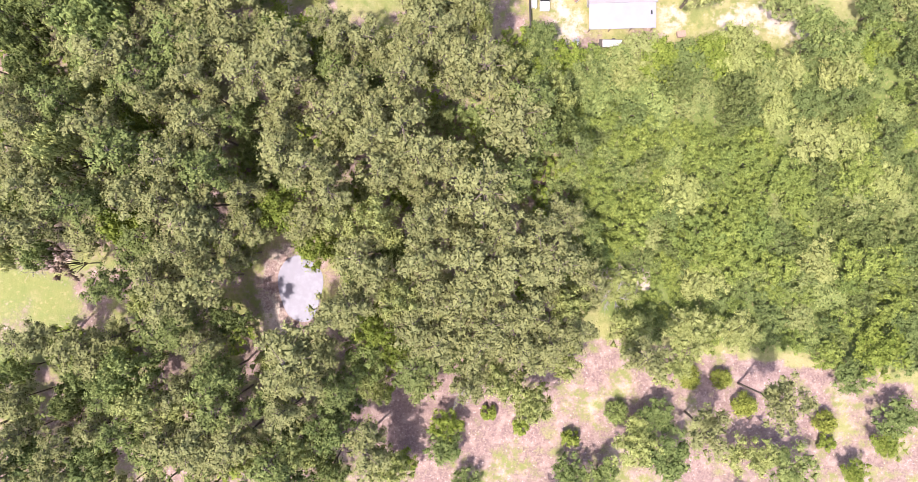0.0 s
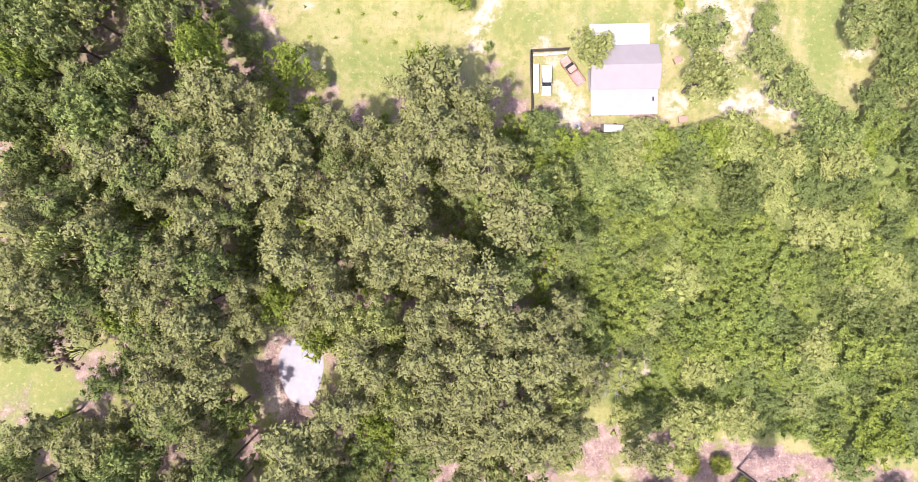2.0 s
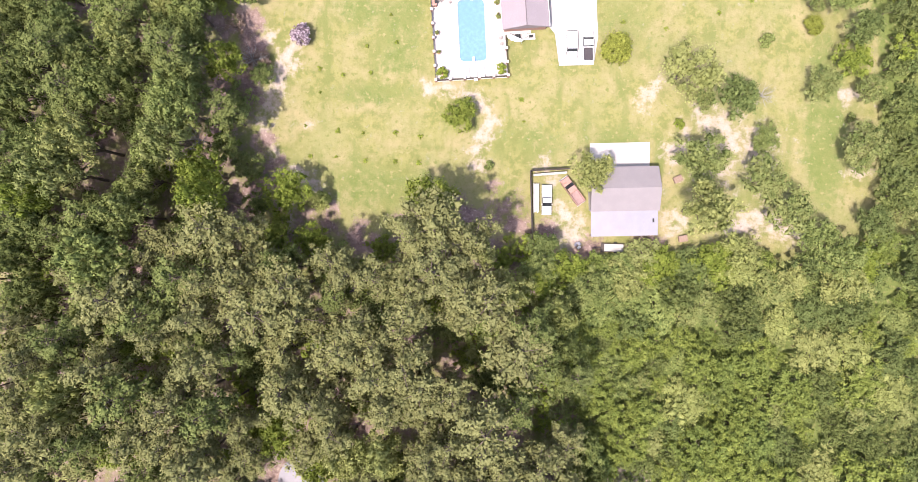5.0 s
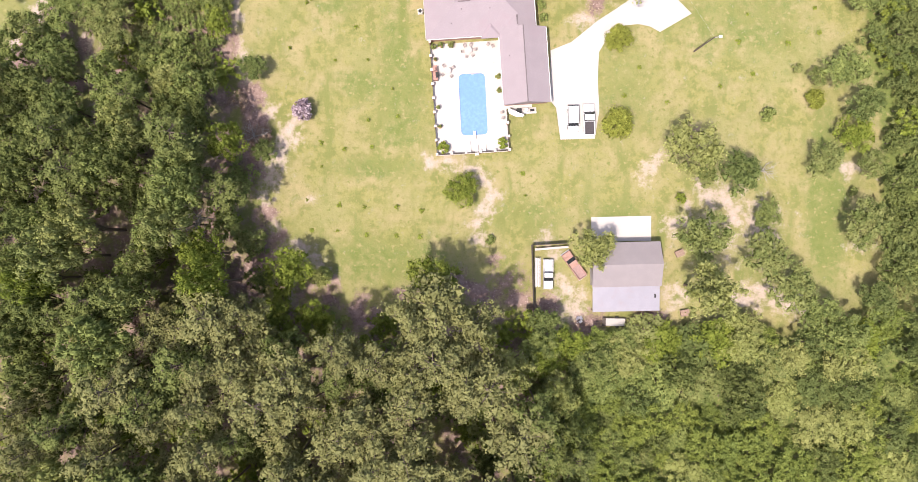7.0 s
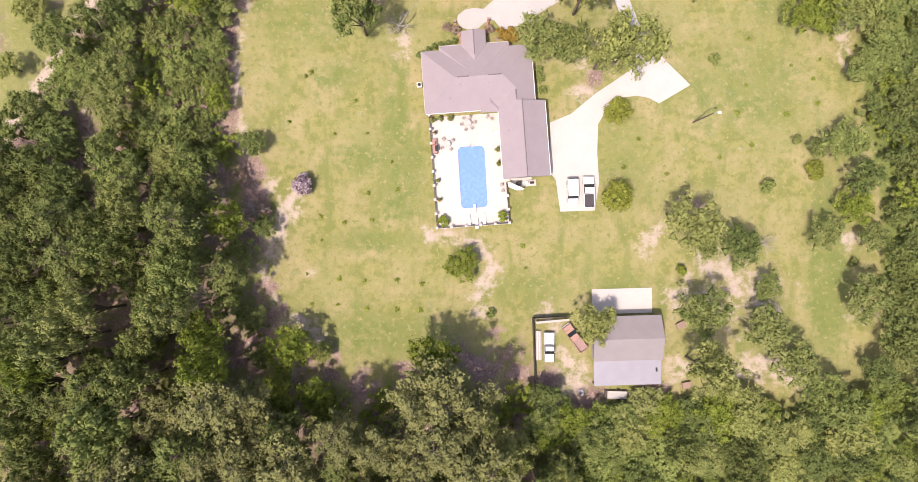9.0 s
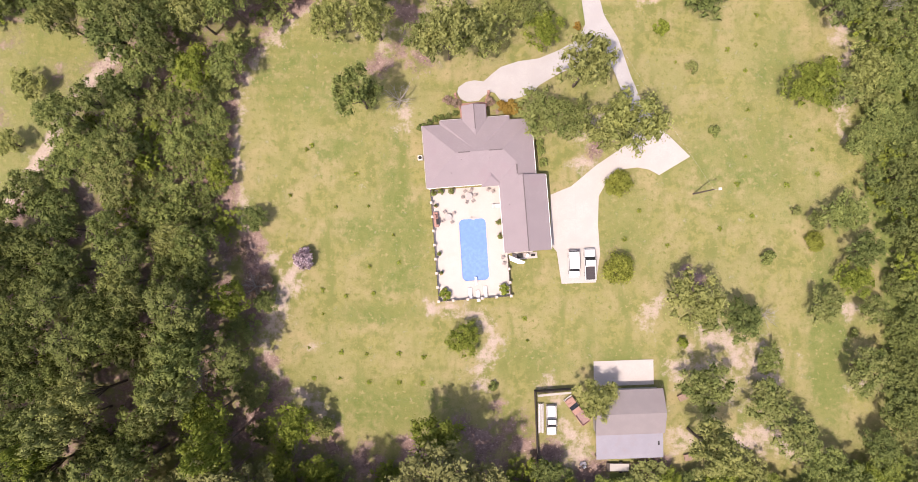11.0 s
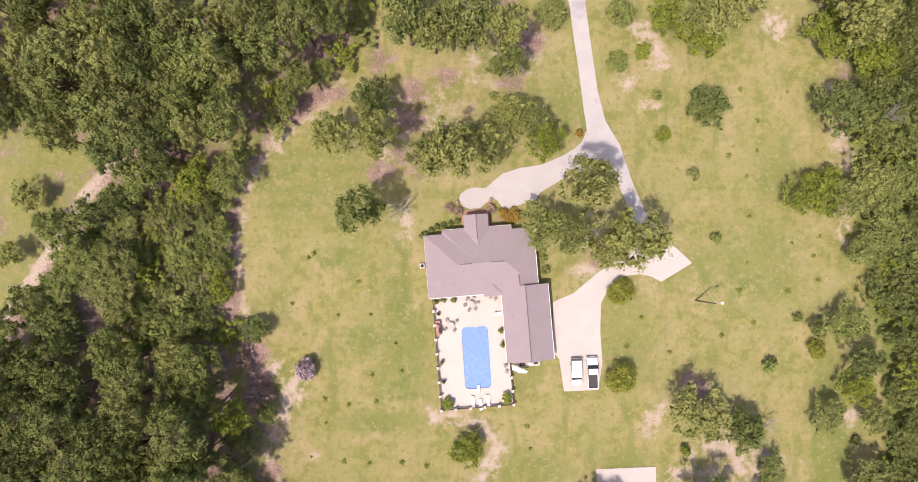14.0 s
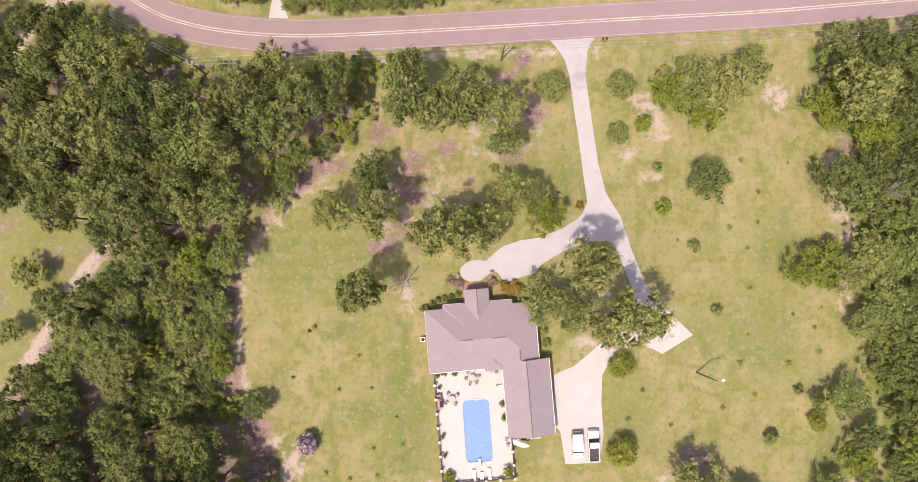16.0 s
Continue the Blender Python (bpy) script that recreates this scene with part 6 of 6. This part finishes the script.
part("cloth", bm, WHITE, canopy)
for p in ((-1.4, 0.4), (1.4, -0.3), (-1.1, -0.3)):
    part("pole", tube(bmesh.new(), (*p, -0.05), (*p, 2.05), 0.03), STEEL, canopy)


# ---- vehicles ----
def wheel(parent, x, y, r=0.36, w=0.24, rim=STEEL):
    t = part("wheel", tube(bmesh.new(), (x - w / 2, y, r), (x + w / 2, y, r), r, sides=18), RUBBER, parent)
    s = 1 if x > 0 else -1
    part("rim", tube(bmesh.new(), (x + s * (w / 2 - 0.01), y, r), (x + s * (w / 2 + 0.01), y, r), r * 0.6, sides=14), rim, t)


def tapered(x0, y0, z0, x1, y1, z1, dx, dy0, dy1, bevel=0.06):
    """A box whose top is drawn in at the sides, front and back."""
    bm = bmesh.new()
    lo = [bm.verts.new(p) for p in ((x0, y0, z0), (x1, y0, z0), (x1, y1, z0), (x0, y1, z0))]
    hi = [bm.verts.new(p) for p in ((x0 + dx, y0 + dy0, z1), (x1 - dx, y0 + dy0, z1), (x1 - dx, y1 - dy1, z1), (x0 + dx, y1 - dy1, z1))]
    bm.faces.new(lo[::-1]), bm.faces.new(hi)
    for i in range(4):
        bm.faces.new((lo[i], lo[(i + 1) % 4], hi[(i + 1) % 4], hi[i]))
    bmesh.ops.bevel(bm, geom=list(bm.edges), offset=bevel, segments=2, affect="EDGES", profile=0.6)
    return bm


def pickup(m, paint, label, bed, rim=STEEL, L=5.6, W=1.95):
    c = thing("pickup_truck", m, label, "truck")
    h = L / 2
    part("hood", tapered(-W / 2, h - 1.55, 0.45, W / 2, h, 1.12, 0.06, 0, 0.12, 0.1), paint, c)
    part("cab_body", tapered(-W / 2, -0.35, 0.45, W / 2, h - 1.5, 1.15, 0.04, 0, 0, 0.05), paint, c)
    part("window_band", tapered(-W / 2 + 0.05, -0.3, 1.12, W / 2 - 0.05, h - 1.35, 1.72, 0.1, 0.08, 0.62, 0.04), GLASS_DARK, c, "dark glass round the cab")
    part("roof", tapered(-W / 2 + 0.1, -0.24, 1.7, W / 2 - 0.1, h - 1.95, 1.8, 0.06, 0.05, 0.08, 0.04), paint, c)
    for s in (-1, 1):
        part("bed_side", boxed(s * W / 2 - (0.14 if s > 0 else 0), -h, 0.5, s * W / 2 + (0.14 if s < 0 else 0), -0.38, 1.18, 0.03), paint, c)
        part("mirror", boxed(s * (W / 2 + 0.02) - 0.12, h - 1.75, 1.12, s * (W / 2 + 0.02) + 0.12, h - 1.65, 1.3, 0.02), paint, c)
        part("headlight", boxed(s * 0.7 - 0.18, h - 0.03, 0.78, s * 0.7 + 0.18, h + 0.03, 0.95, 0.02), STEEL, c, "clear headlight")
        for y in (h - 0.95, -h + 1.1):
            wheel(c, s * (W / 2 - 0.14), y, rim=rim)
    part("bed_floor", boxed(-W / 2 + 0.15, -h + 0.08, 0.6, W / 2 - 0.15, -0.4, 0.72), bed, c, "dark bed liner")
    part("tailgate", boxed(-W / 2 + 0.03, -h, 0.55, W / 2 - 0.03, -h + 0.08, 1.17, 0.02), paint, c)
    part("bumper", boxed(-W / 2, h - 0.05, 0.38, W / 2, h + 0.12, 0.6, 0.03), STEEL, c)
    part("bumper", boxed(-W / 2, -h - 0.12, 0.42, W / 2, -h - 0.01, 0.6, 0.03), STEEL, c)
    return c


def wagon(m, paint, label, L=4.75, W=1.95):
    c = thing("car", m, label, "car")
    h = L / 2
    part("body", tapered(-W / 2, -h, 0.35, W / 2, h, 1.05, 0.06, 0.08, 0.15, 0.14), paint, c)
    part("window_band", tapered(-W / 2 + 0.05, -h + 0.1, 1.0, W / 2 - 0.05, h - 0.95, 1.62, 0.1, 0.08, 0.6, 0.05), GLASS_DARK, c, "dark car windows")
    part("roof", tapered(-W / 2 + 0.07, -h + 0.3, 1.58, W / 2 - 0.07, h - 1.4, 1.7, 0.04, 0.06, 0.08, 0.04), paint, c)
    for s in (-1, 1):
        part("mirror", boxed(s * (W / 2 + 0.02) - 0.12, h - 1.3, 0.98, s * (W / 2 + 0.02) + 0.12, h - 1.2, 1.14, 0.02), paint, c)
        part("headlight", boxed(s * 0.68 - 0.2, h - 0.1, 0.7, s * 0.68 + 0.2, h + 0.01, 0.86, 0.02), STEEL, c)
        for y in (h - 0.9, -h + 0.95):
            wheel(c, s * (W / 2 - 0.12), y)
    part("bumper", boxed(-W / 2 + 0.05, h - 0.06, 0.32, W / 2 - 0.05, h + 0.08, 0.55, 0.03), paint, c)
    part("tail_light", boxed(-0.9, -h - 0.02, 0.75, -0.6, -h + 0.1, 0.95, 0.02), RUST, c)
    part("tail_light", boxed(0.6, -h - 0.02, 0.75, 0.9, -h + 0.1, 0.95, 0.02), RUST, c)
    return c


pickup(pose(23.65, 68.9, 0.05, 0, 0, 1.5), CAR_WHITE, "white pickup truck parked on the concrete apron", BED_DARK, L=5.5)
wagon(pose(20.8, 69.1, 0.05, 0, 0, 181), CAR_WHITE, "white car parked on the concrete apron")
pickup(pose(21.05, 43.2, -0.05, 0, 0, 36), RUST, "rusty red old pickup truck in the yard", BED_RUST, RUST, L=5.4, W=1.75)
pickup(pose(16.5, 41.6, -0.05, 0, 0, 180), OLD_WHITE, "white old pickup truck beside the yard fence", STEEL, L=5.1, W=1.75)

trailer = thing("flatbed_trailer", pose(28.4, 33.2, 0, 0, 0, -1), "pale flatbed trailer behind the shed", "trailer")
part("bed", boxed(-1.7, -0.65, 0.5, 1.7, 0.65, 0.6, 0.02), SHED_WALL, trailer)
part("frame", boxed(-2.3, -0.75, 0.4, 1.8, 0.75, 0.5, 0.01), DARK_WOOD, trailer)
part("drawbar", strip((-3.4, 0, 0.42), (-2.2, 0, 0.42), 0.12, 0.08), DARK_WOOD, trailer)
for s in (-1, 1):
    part("wheel", tube(bmesh.new(), (0.3, s * 0.85 - 0.1, 0.27), (0.3, s * 0.85 + 0.1, 0.27), 0.3, sides=16), RUBBER, trailer)

rack = thing("lumber_rack", pose(14.65, 41.9, -0.05, 0, 0, 0), "rack of pale boards beside the yard fence", "rack")
for k in range(5):
    part("board", boxed(-0.5 + 0.21 * k, -2.6 + 0.1 * (k % 3), 0.72, -0.33 + 0.21 * k, 2.6 - 0.12 * (k % 2), 0.78 + 0.02 * (k % 2)), OLD_WHITE if k % 2 else SHED_WALL, rack, "pale long board")
for y in (-2.0, 0.0, 2.0):
    part("trestle", boxed(-0.55, y - 0.05, 0.0, 0.55, y + 0.05, 0.72), WOOD, rack)

yard = thing("yard_fence", pose(0, 0, 0), "tall dark board fence round the shed yard", "fence")
for a, b in (((13.6, 46.7), (20.5, 47.1)), ((13.6, 46.7), (14.1, 31.5))):
    A, B = Vector((*a, 0)), Vector((*b, 0))
    n = round((B - A).length / 0.32)
    board = strip((0, 0, -0.06), (0.29, 0, -0.06), 0.04, 1.9)
    me = None
    for k in range(n):
        p = A.lerp(B, k / n)
        ang = math.atan2(B.y - A.y, B.x - A.x)
        if me is None:
            first = part("board", board, DARK_WOOD, yard)
            me, o = first.data, first
        else:
            o = new("board", me)
            o.parent = yard
        o.matrix_basis = pose(p.x, p.y, 0, 0, 0, math.degrees(ang))
    for z in (0.4, 1.5):
        part("rail", strip((*a, z), (*b, z), 0.14, 0.1), DARK_WOOD, yard)
leanto = thing("lean_to_shelf", pose(14.0, 45.4, 0), "long pale shelf against the yard fence", "shelf")
part("top", strip((0.1, 0.5, 1.0), (6.0, 1.0, 1.0), 0.38, 0.06), SHED_WALL, leanto, "pale board top")
for x in (0.4, 3.0, 5.7):
    part("post", boxed(x - 0.05, 0.4 + 0.08 * x, -0.06, x + 0.05, 0.5 + 0.08 * x, 1.0), DARK_WOOD, leanto)
plank = thing("plank", pose(14.75, 33.6, 0, 0, 0, 91), "long white plank on two blocks", "plank")
part("board", boxed(-1.2, -0.13, 0.2, 1.2, 0.13, 0.26), OLD_WHITE, plank)
for x in (-0.8, 0.8):
    part("block", boxed(x - 0.1, -0.15, -0.06, x + 0.1, 0.15, 0.2), CONCRETE, plank)
rg = random.Random(8)
for k in range(7):
    x, y = 22.4 + rg.uniform(-0.9, 0.9), 33.3 + rg.uniform(-0.7, 0.7)
    s = rg.uniform(0.2, 0.4)
    tagged(part("scrap_crate", boxed(-s, -s * 0.7, -0.05, s, s * 0.7, s * 1.2, 0.03, pose(x, y, 0, 0, 0, rg.uniform(0, 180))), rg.choice((METAL_ROOF, WHITE, WOOD))), "discarded pale crate behind the shed", "crate", "scrap heap")
for x, y, a in ((40.6, 34.9, 10), (39.7, 45.4, 25)):
    t = thing("storage_bin", pose(x, y, -0.05, 0, 0, a), "pale wooden storage bin beside the trees", "bin")
    part("box_body", boxed(-0.7, -0.5, 0, 0.7, 0.5, 0.7, 0.02), WOOD, t)
    part("lid", boxed(-0.76, -0.56, 0.7, 0.76, 0.56, 0.78, 0.02), WOOD, t)


# ---- poles and wires ----
def utility_pole(x, y, h, label, arm=0.0, lamp=False, lean=(0, 0)):
    p = thing("utility_pole", pose(x, y, -0.1), label, "pole", "utility poles")
    part("pole_shaft", tube(bmesh.new(), (0, 0, 0), (lean[0], lean[1], h), 0.16, 0.1, 10), POLE_WOOD, p)
    if arm:
        part("crossarm", boxed(-0.06, -arm, h - 0.6, 0.06, arm, h - 0.45), POLE_WOOD, p)
        for y0 in (-arm + 0.1, 0.0, arm - 0.1):
            part("insulator", tube(bmesh.new(), (0, y0, h - 0.45), (0, y0, h - 0.25), 0.05), WHITE, p)
        part("transformer", tube(bmesh.new(), (0.3, 0, h - 1.7), (0.3, 0, h - 0.9), 0.22, sides=14), STEEL, p, "grey pole transformer")
    if lamp:
        part("lamp_arm", tube(bmesh.new(), (lean[0], lean[1], h - 0.3), (lean[0] + 0.9, lean[1] + 0.1, h), 0.035), STEEL, p)
        part("lamp_head", boxed(lean[0] + 0.75, lean[1] - 0.12, h - 0.05, lean[0] + 1.25, lean[1] + 0.3, h + 0.12, 0.04), WHITE, p, "pale lamp head")
    return p


utility_pole(-44.8, 136.2, 8.6, "wooden utility pole with a crossarm near the road", 0.7)
utility_pole(8.4, 138.1, 8.6, "wooden utility pole with a crossarm near the road", 0.7)
utility_pole(68.5, 139.8, 8.6, "wooden utility pole with a crossarm near the road", 0.7)
utility_pole(-65.4, 97.5, 10.5, "bare wooden pole beside the sandy track")
utility_pole(42.5, 81.4, 8.4, "wooden pole with a lamp on the lawn", 0, True, (0.6, -0.1))


def wire(p, q, sag, r=0.018):
    c = bpy.data.curves.new("wire", "CURVE")
    c.dimensions, c.bevel_depth, c.bevel_resolution = "3D", r, 1
    s = c.splines.new("POLY")
    s.points.add(16)
    for i in range(17):
        t = i / 16
        v = Vector(p).lerp(Vector(q), t)
        s.points[i].co = (v.x, v.y, v.z - 4 * sag * t * (1 - t), 1)
    c.materials.append(STEEL)
    return tagged(new("overhead_wire", c), "thin grey overhead wire between poles", "wire", "overhead wires")


for dy in (-0.6, 0.0, 0.6):
    wire((-44.8, 136.2 + dy, 8.3), (8.4, 138.1 + dy, 8.3), 0.7)
    wire((8.4, 138.1 + dy, 8.3), (68.5, 139.8 + dy, 8.3), 0.8)
    wire((-44.8, 136.2 + dy, 8.3), (-88.0, 160.0 + dy, 8.3), 0.6)
    wire((68.5, 139.8 + dy, 8.3), (122.0, 144.0 + dy, 8.3), 0.7)
wire((43.1, 81.3, 8.2), (8.4, 138.1, 7.6), 0.9, 0.008)

# ---- joints of the drive ----
JOINTS = [((20.6, 136.0), (23.8, 136.0)), ((21.0, 131.5), (24.2, 131.6)), ((21.6, 127.0), (24.7, 127.2)), ((22.2, 122.5), (25.3, 122.8)), ((22.8, 118.0), (25.9, 118.4)), ((23.3, 113.6), (27.3, 113.9)), ((24.2, 105.3), (22.4, 110.0)), ((24.2, 105.2), (30.4, 108.0)), ((18.9, 103.4), (18.2, 107.2)), ((14.2, 100.0), (14.0, 105.8)), ((10.2, 98.6), (9.6, 105.0)), ((29.8, 100.4), (33.0, 101.0)), ((32.0, 95.2), (35.6, 96.0)), ((17.0, 77.0), (25.2, 77.2)), ((17.5, 71.6), (25.5, 71.6)), ((21.4, 65.7), (21.3, 83.2)), ((35.6, 94.4), (31.6, 91.2))]
for a, b in JOINTS:
    part("joint", strip((*a, 0.052), (*b, 0.052), 0.05, 0.003), SHED_WALL, drive, "narrow expansion joint")


# ---- small things ----
board = thing("diving_board", POOL @ pose(0, -5.75, 0.1), "short white diving board at the pool's end", "diving board")
part("board", boxed(-0.22, -0.55, 0.32, 0.22, 0.9, 0.38, 0.02), WHITE, board)
for x in (-0.15, 0.15):
    part("stand", boxed(x - 0.04, -0.4, 0, x + 0.04, -0.1, 0.32), STEEL, board)
ladder = thing("pool_ladder", POOL @ pose(0.2, 5.75, 0.1), "thin steel ladder at the pool's edge", "ladder")
for x in (-0.28, 0.28):
    part("rail", tube(bmesh.new(), (x, 0.2, 0), (x, 0.05, 0.7), 0.025), STEEL, ladder)
    part("rail_end", tube(bmesh.new(), (x, 0.05, 0.7), (x, -0.35, -0.15), 0.025), STEEL, ladder)
part("tread", boxed(-0.28, -0.4, -0.16, 0.28, -0.28, -0.12), STEEL, ladder)
for x in (26.7, 27.4):
    box_post = thing("mailbox", pose(x, 141.5, -0.05), "dark mailbox on a wooden post by the road", "mailbox", "mailboxes")
    part("post", boxed(-0.06, -0.06, 0, 0.06, 0.06, 1.0), POLE_WOOD, box_post)
    part("box_body", boxed(-0.11, -0.28, 1.0, 0.11, 0.28, 1.25, 0.05), RUBBER, box_post)
    part("flag", boxed(0.11, -0.1, 1.1, 0.13, -0.05, 1.35), RUST, box_post)
cab = thing("utility_box", pose(-30.6, 139.3, -0.05), "pale utility box in the roadside grass", "utility box")
part("casing", boxed(-0.35, -0.3, 0, 0.35, 0.3, 0.9, 0.04), SHED_WALL, cab)
part("lid", boxed(-0.38, -0.33, 0.9, 0.38, 0.33, 0.96, 0.02), WHITE, cab)
sign = thing("road_sign", pose(56.2, 141.6, -0.05, 0, 0, 8), "small road sign on a post beside the road", "sign")
part("post", tube(bmesh.new(), (0, 0, 0), (0, 0, 2.2), 0.035), STEEL, sign)
part("plate", boxed(-0.02, -0.3, 1.6, 0.02, 0.3, 2.2, 0.01), SHED_WALL, sign)
vent = thing("roof_ventilator", SHED @ pose(10.9, -5.2, 2.75), "small dark ventilator on the lean-to roof", "ventilator")
part("housing", boxed(-0.14, -0.35, -0.05, 0.14, 0.35, 0.14, 0.03), RUBBER, vent)
